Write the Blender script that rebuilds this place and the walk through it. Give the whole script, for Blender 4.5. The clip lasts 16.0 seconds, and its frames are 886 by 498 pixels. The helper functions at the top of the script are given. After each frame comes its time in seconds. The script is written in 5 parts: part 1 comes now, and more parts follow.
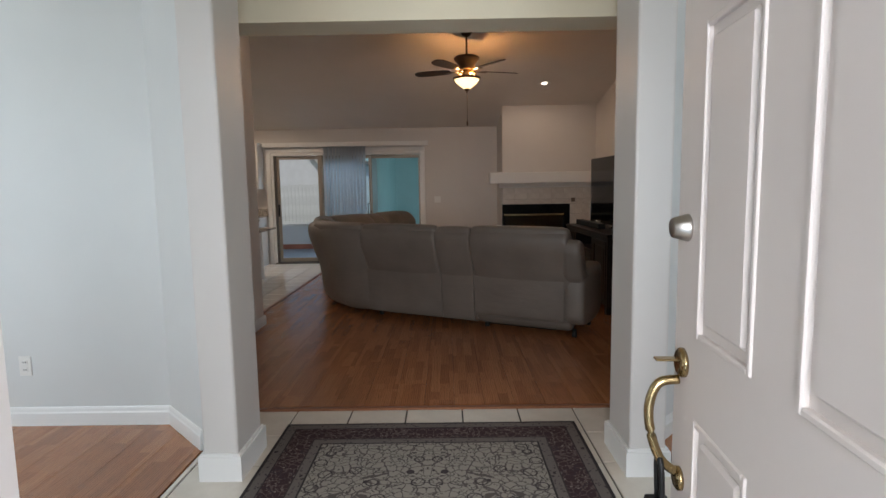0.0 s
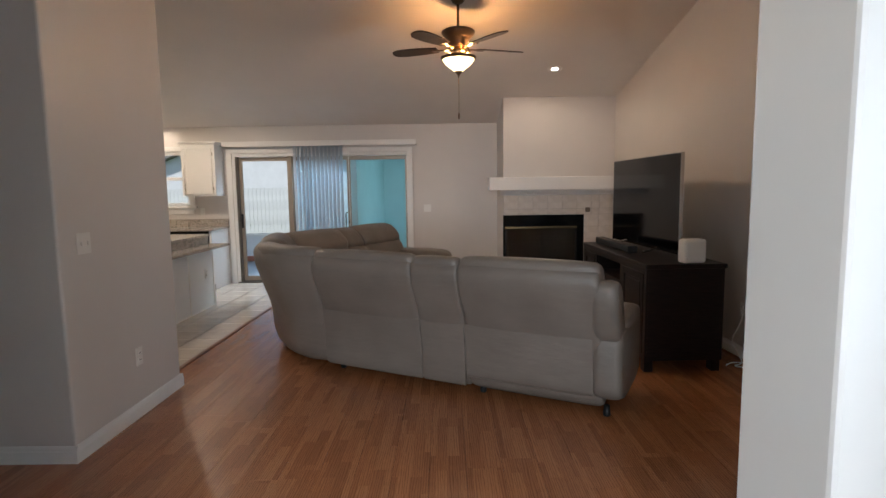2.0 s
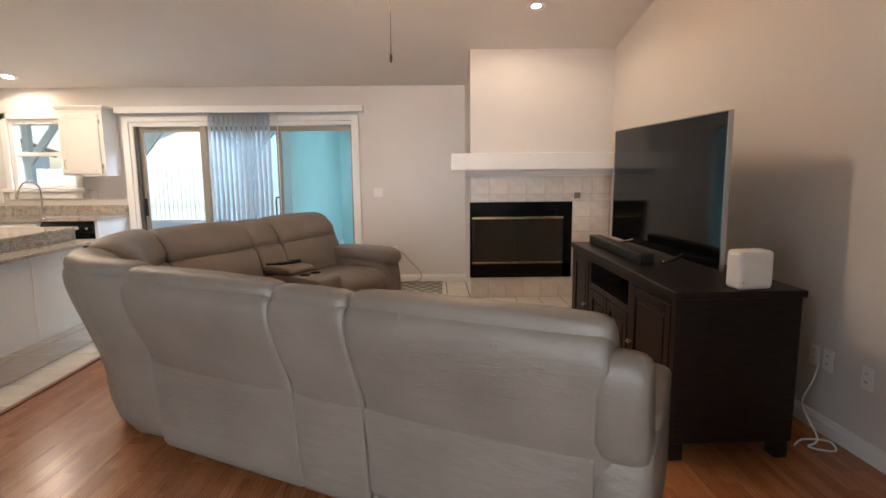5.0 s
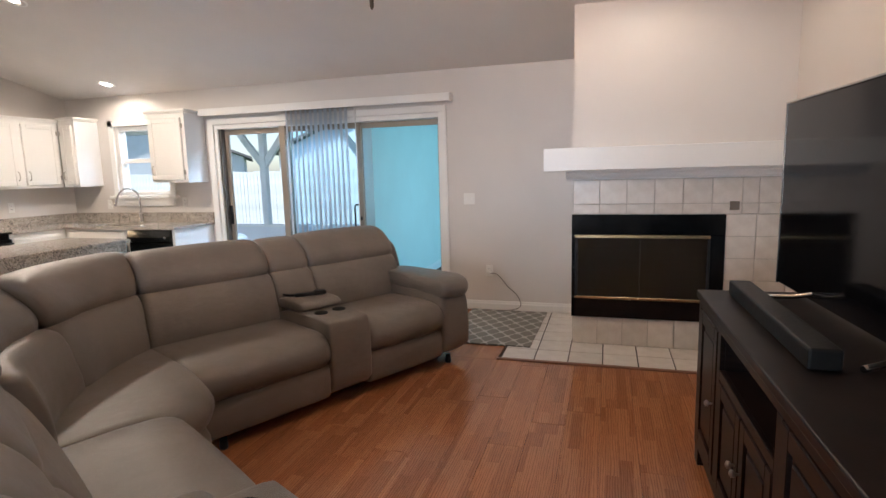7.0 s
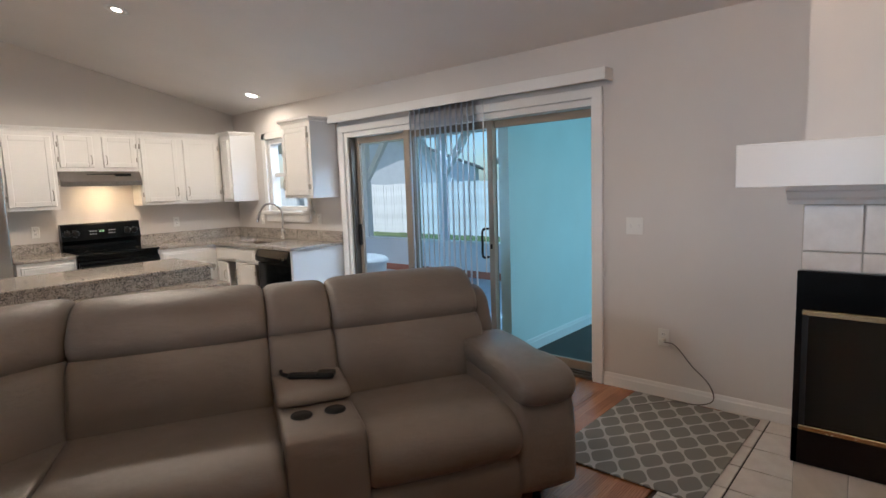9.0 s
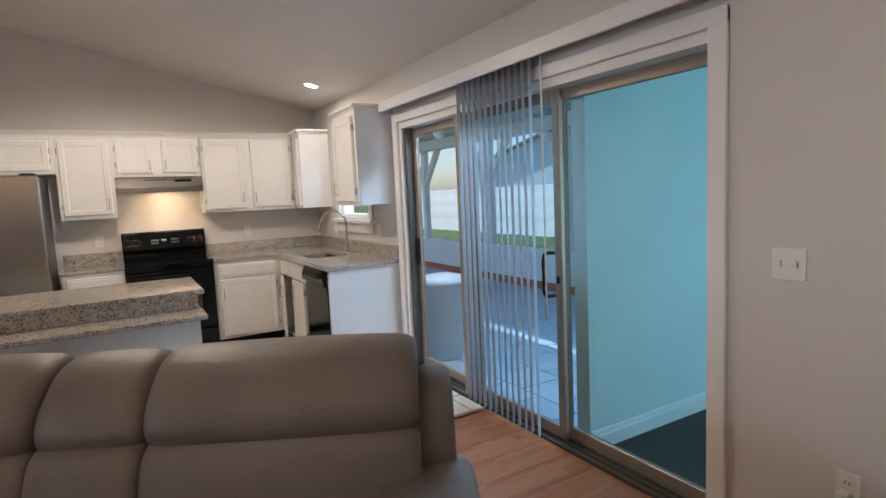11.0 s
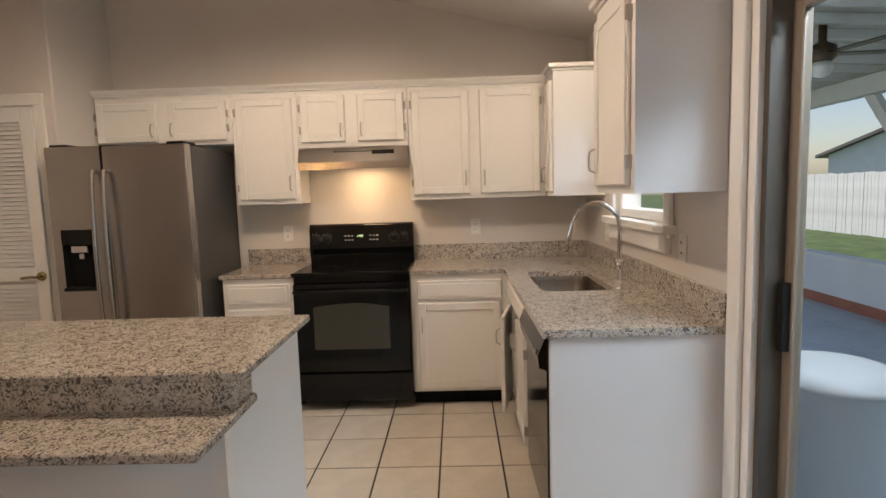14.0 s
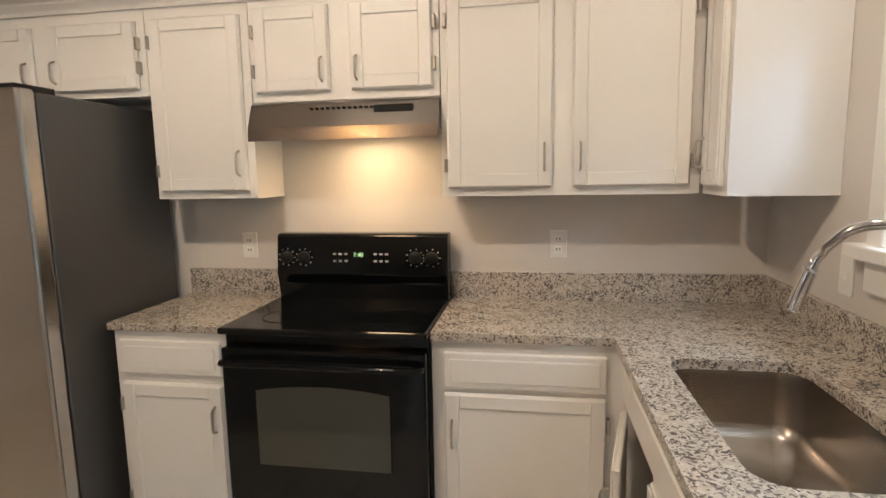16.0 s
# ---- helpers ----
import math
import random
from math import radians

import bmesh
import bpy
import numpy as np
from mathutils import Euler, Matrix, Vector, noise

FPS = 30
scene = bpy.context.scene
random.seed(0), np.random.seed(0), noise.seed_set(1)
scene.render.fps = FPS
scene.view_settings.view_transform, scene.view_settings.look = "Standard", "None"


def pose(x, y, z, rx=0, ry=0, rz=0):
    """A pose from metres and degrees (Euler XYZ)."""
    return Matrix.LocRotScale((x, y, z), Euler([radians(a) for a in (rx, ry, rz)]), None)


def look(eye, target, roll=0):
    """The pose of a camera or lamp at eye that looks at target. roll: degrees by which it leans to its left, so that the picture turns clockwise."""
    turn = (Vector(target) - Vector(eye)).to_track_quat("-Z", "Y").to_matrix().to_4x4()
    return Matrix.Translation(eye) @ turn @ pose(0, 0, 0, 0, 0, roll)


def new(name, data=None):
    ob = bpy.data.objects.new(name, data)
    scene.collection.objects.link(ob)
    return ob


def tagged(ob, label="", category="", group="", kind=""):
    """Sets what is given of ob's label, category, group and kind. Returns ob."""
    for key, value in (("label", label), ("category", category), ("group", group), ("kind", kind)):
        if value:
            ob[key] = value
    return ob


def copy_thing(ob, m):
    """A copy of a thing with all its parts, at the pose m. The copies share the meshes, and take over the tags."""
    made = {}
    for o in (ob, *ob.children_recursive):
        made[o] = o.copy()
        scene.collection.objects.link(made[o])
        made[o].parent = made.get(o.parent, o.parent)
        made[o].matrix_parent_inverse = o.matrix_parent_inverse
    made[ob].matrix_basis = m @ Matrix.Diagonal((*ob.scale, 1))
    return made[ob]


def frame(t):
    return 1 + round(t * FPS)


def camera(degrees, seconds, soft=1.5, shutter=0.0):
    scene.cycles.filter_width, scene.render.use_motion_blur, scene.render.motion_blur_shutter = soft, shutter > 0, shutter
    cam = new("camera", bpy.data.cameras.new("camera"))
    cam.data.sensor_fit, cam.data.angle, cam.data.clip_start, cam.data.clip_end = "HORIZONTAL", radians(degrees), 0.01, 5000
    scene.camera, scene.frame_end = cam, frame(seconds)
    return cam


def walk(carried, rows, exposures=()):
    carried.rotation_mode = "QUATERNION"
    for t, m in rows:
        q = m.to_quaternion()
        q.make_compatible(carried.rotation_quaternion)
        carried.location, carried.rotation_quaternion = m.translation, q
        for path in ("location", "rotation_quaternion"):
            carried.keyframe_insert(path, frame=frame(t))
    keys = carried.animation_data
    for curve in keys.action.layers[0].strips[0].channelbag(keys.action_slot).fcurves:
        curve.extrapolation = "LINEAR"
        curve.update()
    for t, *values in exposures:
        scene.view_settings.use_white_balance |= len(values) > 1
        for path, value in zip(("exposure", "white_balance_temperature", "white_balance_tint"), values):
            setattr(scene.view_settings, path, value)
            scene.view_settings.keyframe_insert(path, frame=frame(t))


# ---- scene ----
cam = camera(77.9, 16.0)
PATH = [
    (0, (0.94, 1.201, 1.35), (0.924, 3.189, 1.131), -0.9),
    (0.5, (0.956, 1.631, 1.305), (0.942, 3.62, 1.096), -0.8),
    (1, (0.981, 2.024, 1.354), (0.964, 4.013, 1.143), -0.9),
    (1.5, (1.005, 2.368, 1.405), (0.989, 4.356, 1.192), -0.9),
    (2, (1.078, 2.69, 1.442), (1.062, 4.679, 1.226), -0.8),
    (2.5, (1.12, 2.974, 1.451), (1.107, 4.961, 1.225), -0.7),
    (3, (1.107, 3.242, 1.445), (1.139, 5.226, 1.198), -0.5),
    (3.5, (1.172, 3.55, 1.428), (1.259, 5.529, 1.157), -0.4),
    (6, (1.769, 5.041, 1.424), (1.609, 7.013, 1.133), -1.1),
    (6.5, (1.973, 5.463, 1.455), (1.602, 7.405, 1.158), -1.5),
    (7, (2.134, 5.833, 1.448), (1.562, 7.728, 1.165), -1.5),
    (7.5, (2.233, 6.269, 1.444), (1.463, 8.096, 1.179), -1.4),
    (8, (2.313, 6.703, 1.475), (1.342, 8.432, 1.219), -1.6),
    (8.5, (2.287, 7.177, 1.475), (1.138, 8.795, 1.229), -1.8),
    (9, (2.25, 7.678, 1.474), (0.935, 9.166, 1.243), -2.0),
    (11.5, (1.559, 9.599, 1.46), (-0.245, 10.439, 1.257), -2.8),
    (12, (1.23, 9.857, 1.451), (-0.658, 10.487, 1.254), -2.9),
    (12.5, (0.855, 10.081, 1.411), (-1.096, 10.483, 1.229), -2.7),
    (13, (0.462, 10.249, 1.403), (-1.516, 10.476, 1.215), -2.2),
    (13.5, (0.046, 10.349, 1.402), (-1.942, 10.434, 1.203), -1.8),
    (14, (-0.441, 10.365, 1.422), (-2.429, 10.312, 1.211), -1.8),
    (14.5, (-0.879, 10.401, 1.411), (-2.86, 10.224, 1.199), -1.6),
    (15, (-1.32, 10.401, 1.4), (-3.293, 10.169, 1.171), -1.3),
    (15.5, (-1.746, 10.394, 1.416), (-3.714, 10.13, 1.181), -0.9),
    (16, (-2.156, 10.396, 1.451), (-4.111, 10.073, 1.18), -1.0),
]
EXPOSURES = [
    (0.0, -1.05, 6700, 14), (0.5, -0.95, 6300, 10), (1.0, -0.85, 6150, 10), (1.6, -0.5, 6350, 12), (2.5, 0.2, 6200, 11), (3.5, 0.6, 6600, 13), (6.0, 0.6, 6200, 12), (7.5, 0.45, 5750, 11),
    (9.0, 0.08, 5750, 10), (11.5, -0.05, 5850, 13), (12.5, 0.0, 5900, 15), (13.0, -0.08, 5950, 15), (13.5, -0.1, 6550, 15), (14.5, -0.27, 6850, 15), (15.5, -0.17, 6450, 11), (16.0, -0.08, 6400, 11),
]
walk(cam, [(t, look(eye, target, roll)) for t, eye, target, roll in PATH], EXPOSURES)

# ---- world, sun and lamps ----
world = bpy.data.worlds.new("sky")
scene.world = world
world.use_nodes = True
wn = world.node_tree.nodes
sky = wn.new("ShaderNodeTexSky")
sky.sky_type = "NISHITA"
sky.sun_disc = False
sky.sun_elevation = radians(58)
sky.sun_rotation = radians(215)
world.node_tree.links.new(sky.outputs[0], wn["Background"].inputs[0])
wn["Background"].inputs[1].default_value = 0.15


def lamp(name, kind, m, power, color, size=0.1, size_y=None, spot=None):
    d = bpy.data.lights.new(name, kind)
    d.energy, d.color = power, color
    if kind == "AREA":
        d.shape, d.size, d.size_y = "RECTANGLE", size, size_y or size
    elif kind == "SUN":
        d.angle = size
    else:
        d.shadow_soft_size = size
    if spot:
        d.spot_size, d.spot_blend = radians(spot), 0.45
    ob = new(name, d)
    ob.matrix_world = m
    return ob


SUN_FROM = Vector((-0.30, -0.44, 0.85))
lamp("sun", "SUN", look(SUN_FROM, (0, 0, 0)), 5.0, (1.0, 0.95, 0.88), 0.009)
DAY = (0.72, 0.88, 1.0)
WARM = (1.0, 0.78, 0.55)
lamp("daylight_sliding_door", "AREA", look((-0.9, 12.1, 2.66), (-0.9, 10.0, 0.2)), 95, (0.68, 0.85, 1.0), 2.6, 0.5)
lamp("daylight_kitchen_window", "AREA", look((-3.35, 12.0, 2.55), (-3.35, 10.2, 0.7)), 20, DAY, 0.8, 0.6)
lamp("daylight_front_door", "AREA", look((1.0, -1.5, 1.65), (1.1, 5.0, 0.8)), 640, (0.87, 0.94, 1.0), 2.8, 1.9)
# Two fill lamps added to brighten the side rooms; their windows are unseen.
lamp("unseen_dining_fill", "AREA", look((-2.3, 1.80, 1.4), (-2.3, 5.0, 1.3)), 105, DAY, 1.8, 1.4)
lamp("unseen_study_fill", "AREA", look((3.2, 1.80, 1.4), (3.2, 5.0, 1.3)), 50, DAY, 1.2, 1.4)
lamp("daylight_sunroom_window", "AREA", look((2.55, 13.2, 1.1), (-0.3, 12.6, 0.5)), 36, (0.62, 0.90, 0.95), 1.6, 1.5)
RECESSED = [(2.41, 9.54), (-2.55, 9.38), (-3.42, 10.985)]


def ceiling_z(y):
    return 2.455 + 0.239 * (11.32 - y) if y > 6.9 else 2.455 + 0.239 * 4.42 - 0.30 * (6.9 - y)


for lx, ly in RECESSED:
    lamp("recessed_bulb", "SPOT", pose(lx, ly, ceiling_z(ly) - 0.05), {2.41: 15, -2.55: 118, -3.42: 13}[lx], (1.0, 0.81, 0.60), 0.05, spot=165)
FAN = (1.205, 8.0)
lamp("fan_bulb", "POINT", pose(FAN[0], FAN[1], 2.60), 27, (1.0, 0.84, 0.68), 0.05)
for dx, dy in ((0.09, -0.09), (-0.09, 0.09)):
    lamp("fan_uplight", "POINT", pose(FAN[0] + dx, FAN[1] + dy, 2.715), 26, (1.0, 0.50, 0.18), 0.03)
lamp("hood_bulb", "AREA", look((-4.30, 9.72, 1.600), (-4.33, 9.72, 1.0)), 2.6, (1.0, 0.66, 0.34), 0.22, 0.10)

# ---- materials ----


def node_mat(name):
    m = bpy.data.materials.new(name)
    m.use_nodes = True
    nt = m.node_tree
    return m, nt, nt.nodes["Principled BSDF"]


def put(nt, kind, ins=None, **props):
    n = nt.nodes.new(kind)
    for k, v in props.items():
        setattr(n, k, v)
    for k, v in (ins or {}).items():
        if isinstance(v, bpy.types.NodeSocket):
            nt.links.new(v, n.inputs[k])
        else:
            n.inputs[k].default_value = v
    return n


def ramp(nt, fac, stops):
    r = nt.nodes.new("ShaderNodeValToRGB")
    nt.links.new(fac, r.inputs[0])
    els = r.color_ramp.elements
    while len(els) < len(stops):
        els.new(0.5)
    for e, (p, c) in zip(els, stops):
        e.position, e.color = p, (*c, 1)
    return r.outputs[0]


def mix(nt, fac, a, b, mode="MIX"):
    n = nt.nodes.new("ShaderNodeMix")
    n.data_type, n.blend_type = "RGBA", mode
    for i, v in ((0, fac), (6, a), (7, b)):
        if isinstance(v, bpy.types.NodeSocket):
            nt.links.new(v, n.inputs[i])
        else:
            n.inputs[i].default_value = v if i == 0 else (*v, 1)
    return n.outputs[2]


def math_node(nt, op, a, b=0.0):
    n = nt.nodes.new("ShaderNodeMath")
    n.operation = op
    for i, v in enumerate((a, b)):
        if isinstance(v, bpy.types.NodeSocket):
            nt.links.new(v, n.inputs[i])
        else:
            n.inputs[i].default_value = v
    return n.outputs[0]


def bump(nt, bsdf, height, strength, dist=0.002):
    b = put(nt, "ShaderNodeBump", {"Height": height, "Strength": strength, "Distance": dist})
    nt.links.new(b.outputs[0], bsdf.inputs["Normal"])


def coords(nt, which="Object", scale=(1, 1, 1)):
    c = nt.nodes.new("ShaderNodeTexCoord")
    return put(nt, "ShaderNodeMapping", {"Vector": c.outputs[which], "Scale": scale}).outputs[0]


def noise_tex(nt, vec, scale, detail=3.0, rough=0.5):
    return put(nt, "ShaderNodeTexNoise", {"Vector": vec, "Scale": scale, "Detail": detail, "Roughness": rough}).outputs[0]


def plain(name, color, rough=0.5, metal=0.0, vary=0.06, grain=60.0, bumpy=0.05, spec=0.5):
    """Paint, plastic or metal with slow and fine variation."""
    m, nt, b = node_mat(name)
    v = coords(nt)
    big = noise_tex(nt, v, 2.3, 4.0)
    fine = noise_tex(nt, v, grain, 2.0)
    lo = tuple(max(0, c * (1 - vary)) for c in color)
    hi = tuple(min(1, c * (1 + vary)) for c in color)
    nt.links.new(ramp(nt, big, [(0.3, lo), (0.7, hi)]), b.inputs["Base Color"])
    r = put(nt, "ShaderNodeMapRange", {"Value": fine, "To Min": max(0, rough - 0.06), "To Max": min(1, rough + 0.06)})
    nt.links.new(r.outputs[0], b.inputs["Roughness"])
    b.inputs["Metallic"].default_value = metal
    b.inputs["Specular IOR Level"].default_value = spec
    if bumpy:
        bump(nt, b, fine, bumpy)
    return m


M_WALL = plain("greige_wall_paint", (0.65, 0.615, 0.585), 0.42, vary=0.02, grain=160, bumpy=0.12)
M_ENTRY = plain("pale_grey_wall_paint", (0.66, 0.67, 0.66), 0.5, vary=0.02, grain=160, bumpy=0.12)
M_CEIL = plain("ceiling_paint", (0.74, 0.70, 0.665), 0.7, vary=0.02, grain=110, bumpy=0.25)
M_TRIM = plain("white_trim_paint", (0.80, 0.79, 0.77), 0.32, vary=0.02, grain=40, bumpy=0.03)
M_CAB = plain("white_cabinet_paint", (0.80, 0.785, 0.76), 0.36, vary=0.02, grain=30, bumpy=0.04)
# White cabinet sides, their paint cooled to take in the bluish daylight.
M_SIDE = plain("cabinet_side_daylit_white", (0.76, 0.77, 0.78), 0.42, vary=0.02, grain=30, bumpy=0.05)
# White sunroom walls; the cyan cast of the light is mixed into this paint.
M_AQUACAST = plain("white_wall_aqua_cast", (0.66, 0.76, 0.73), 0.6, vary=0.03, grain=120, bumpy=0.1)
M_HEADER = plain("cream_textured_paint", (0.74, 0.66, 0.50), 0.7, vary=0.04, grain=90, bumpy=0.3)
M_BLACK = plain("black_enamel", (0.004, 0.005, 0.006), 0.12, vary=0.1, grain=20, bumpy=0.0, spec=0.3)
M_BLACKMAT = plain("black_matt_metal", (0.010, 0.010, 0.010), 0.45, vary=0.2, grain=60, bumpy=0.03, spec=0.25)
M_TV = plain("dark_screen", (0.004, 0.004, 0.005), 0.08, vary=0.02, bumpy=0.0, spec=0.22)
M_CHROME = plain("chrome", (0.75, 0.75, 0.76), 0.08, 1.0, 0.02, bumpy=0.0)
M_NICKEL = plain("brushed_nickel", (0.50, 0.47, 0.43), 0.3, 1.0, 0.04, 200, 0.02)
M_BRONZE = plain("antique_bronze", (0.14, 0.10, 0.065), 0.34, 0.8, 0.2, 50, 0.05)
M_BRASS = plain("antique_brass", (0.42, 0.31, 0.16), 0.25, 1.0, 0.15, 50, 0.03)
M_GOLD = plain("brass_trim", (0.50, 0.39, 0.22), 0.25, 1.0, 0.05, bumpy=0.0)
M_ALU = plain("anodised_aluminium", (0.35, 0.295, 0.24), 0.38, 0.45, 0.06, 120, 0.02)
M_ALUD = plain("dark_aluminium_track", (0.13, 0.115, 0.10), 0.4, 0.6, 0.1, 100, 0.03)
M_PLASTIC = plain("white_plastic", (0.78, 0.77, 0.74), 0.35, vary=0.01, bumpy=0.0)
M_CABLE = plain("grey_cable", (0.16, 0.14, 0.13), 0.5, bumpy=0.0)
M_DOOR = plain("white_front_door_paint", (0.70, 0.635, 0.60), 0.42, vary=0.02, grain=50, bumpy=0.05)
M_RECESS = plain("recess_black", (0.009, 0.009, 0.009), 0.8, spec=0.2)
M_GROUT = plain("grout", (0.05, 0.042, 0.036), 0.9, vary=0.15, grain=200, bumpy=0.2)
M_SUBFLOOR = plain("subfloor", (0.06, 0.03, 0.018), 0.9)
M_CARPET = plain("dark_carpet", (0.07, 0.065, 0.06), 0.95, vary=0.15, grain=300, bumpy=0.6)
M_FENCE = plain("weathered_fence_wood", (0.64, 0.66, 0.66), 0.8, vary=0.15, grain=30, bumpy=0.3)
M_PORCHW = plain("white_porch_timber", (0.74, 0.74, 0.72), 0.6, vary=0.05, grain=30, bumpy=0.1)
M_PORCHROOF = plain("porch_roof_boards", (0.62, 0.60, 0.54), 0.7, vary=0.1, grain=20, bumpy=0.1)
M_SIDING = plain("pale_siding", (0.70, 0.72, 0.74), 0.7, vary=0.04)
M_ROOF = plain("grey_shingle", (0.20, 0.19, 0.18), 0.9, vary=0.2, grain=25, bumpy=0.4)
M_GRASS = plain("lawn", (0.06, 0.10, 0.03), 0.95, vary=0.4, grain=30, bumpy=0.6)
M_BRICKRED = plain("red_brown_sill_paint", (0.36, 0.13, 0.08), 0.6, vary=0.1)
M_SOOT = plain("sooty_firebrick", (0.018, 0.016, 0.015), 0.9, vary=0.5, grain=30, bumpy=0.4)
M_LOG = plain("pale_ceramic_log", (0.16, 0.14, 0.12), 0.85, vary=0.4, grain=14, bumpy=0.5)
M_BLADE = plain("dark_walnut_blade", (0.03, 0.017, 0.01), 0.35, vary=0.3, grain=16, bumpy=0.05)
M_BIN = plain("pale_bin_plastic", (0.55, 0.58, 0.60), 0.45, vary=0.04)
M_SINK = plain("sink_steel", (0.42, 0.38, 0.34), 0.24, 1.0, 0.04, 6, 0.0)


def steel():
    m, nt, b = node_mat("brushed_stainless_steel")
    v = coords(nt, scale=(1, 2.0, 260))
    n = noise_tex(nt, v, 3.0, 3.0)
    nt.links.new(ramp(nt, n, [(0.3, (0.47, 0.45, 0.43)), (0.7, (0.55, 0.53, 0.51))]), b.inputs["Base Color"])
    b.inputs["Metallic"].default_value = 1.0
    b.inputs["Roughness"].default_value = 0.25
    bump(nt, b, n, 0.03, 0.001)
    return m


def granite():
    m, nt, b = node_mat("speckled_granite")
    v = coords(nt)
    w = put(nt, "ShaderNodeTexNoise", {"Vector": v, "Scale": 25.0, "Detail": 2.0})
    add = put(nt, "ShaderNodeVectorMath", operation="MULTIPLY_ADD")
    nt.links.new(w.outputs[1], add.inputs[0])
    add.inputs[1].default_value = (0.03, 0.03, 0.03)
    nt.links.new(v, add.inputs[2])
    vor = put(nt, "ShaderNodeTexVoronoi", {"Vector": add.outputs[0], "Scale": 110.0})
    sep = put(nt, "ShaderNodeSeparateColor", {"Color": vor.outputs["Color"]})
    base = ramp(nt, sep.outputs[0], [(0.0, (0.44, 0.39, 0.34)), (0.35, (0.52, 0.47, 0.41)), (0.6, (0.38, 0.34, 0.30)), (0.8, (0.56, 0.51, 0.46))])
    vor2 = put(nt, "ShaderNodeTexVoronoi", {"Vector": add.outputs[0], "Scale": 185.0})
    sep2 = put(nt, "ShaderNodeSeparateColor", {"Color": vor2.outputs["Color"]})
    clump = noise_tex(nt, v, 22.0, 3.0)
    dark = math_node(nt, "GREATER_THAN", math_node(nt, "ADD", sep2.outputs[1], math_node(nt, "MULTIPLY", clump, 0.9)), 1.29)
    grey = math_node(nt, "GREATER_THAN", math_node(nt, "ADD", sep2.outputs[0], math_node(nt, "MULTIPLY", clump, 0.5)), 1.06)
    c = mix(nt, grey, base, (0.22, 0.20, 0.185))
    c = mix(nt, dark, c, (0.11, 0.10, 0.095))
    nt.links.new(c, b.inputs["Base Color"])
    b.inputs["Roughness"].default_value = 0.10
    return m


def wood_floor():
    """Three-strip laminate: each plank has strips of its own tone and fine grain."""
    m, nt, b = node_mat("red_brown_laminate")
    c = nt.nodes.new("ShaderNodeTexCoord")
    info = nt.nodes.new("ShaderNodeObjectInfo")
    off = put(nt, "ShaderNodeVectorMath", operation="MULTIPLY_ADD")
    nt.links.new(info.outputs["Random"], off.inputs[0])
    off.inputs[1].default_value = (0.0, 37.0, 0.0)
    nt.links.new(c.outputs["Object"], off.inputs[2])
    sw = put(nt, "ShaderNodeVectorRotate", {"Vector": off.outputs[0], "Angle": radians(90)}, rotation_type="Z_AXIS")
    br = put(nt, "ShaderNodeTexBrick", {"Vector": sw.outputs[0], "Color1": (0, 0, 0, 1), "Color2": (1, 1, 1, 1), "Mortar": (0.5, 0.5, 0.5, 1), "Scale": 1.0,
                                       "Mortar Size": 0.0, "Brick Width": 0.42, "Row Height": 0.0635, "Bias": 0.0}, offset=0.37)
    tone = put(nt, "ShaderNodeSeparateColor", {"Color": br.outputs[0]}).outputs[0]
    v = put(nt, "ShaderNodeMapping", {"Vector": off.outputs[0], "Scale": (1, 0.07, 1)}).outputs[0]
    vv = put(nt, "ShaderNodeVectorMath", operation="MULTIPLY_ADD")
    nt.links.new(tone, vv.inputs[0])
    vv.inputs[1].default_value = (9.0, 5.0, 0.0)
    nt.links.new(v, vv.inputs[2])
    warp = noise_tex(nt, vv.outputs[0], 14.0, 2.0)
    ring = put(nt, "ShaderNodeTexWave", {"Vector": vv.outputs[0], "Scale": 26.0, "Distortion": 7.0, "Detail": 2.0, "Detail Scale": 1.2}, bands_direction="X")
    fine = noise_tex(nt, vv.outputs[0], 240.0, 3.0)
    base = ramp(nt, tone, [(0.0, (0.345, 0.135, 0.055)), (0.5, (0.41, 0.165, 0.068)), (1.0, (0.47, 0.197, 0.085))])
    g = ramp(nt, ring.outputs[0], [(0.0, (0.58, 0.52, 0.48)), (0.4, (1, 1, 1)), (1.0, (1.0, 1.0, 1.0))])
    col = mix(nt, 0.75, base, g, "MULTIPLY")
    col = mix(nt, 0.35, col, ramp(nt, fine, [(0.3, (0.5, 0.5, 0.5)), (0.7, (1.15, 1.1, 1.05))]), "MULTIPLY")
    col = mix(nt, 0.3, col, ramp(nt, warp, [(0.3, (0.75, 0.72, 0.7)), (0.7, (1.1, 1.1, 1.1))]), "MULTIPLY")
    nt.links.new(col, b.inputs["Base Color"])
    rr = put(nt, "ShaderNodeMapRange", {"Value": warp, "To Min": 0.17, "To Max": 0.27})
    nt.links.new(rr.outputs[0], b.inputs["Roughness"])
    b.inputs["Specular IOR Level"].default_value = 0.75
    bump(nt, b, fine, 0.05, 0.001)
    return m


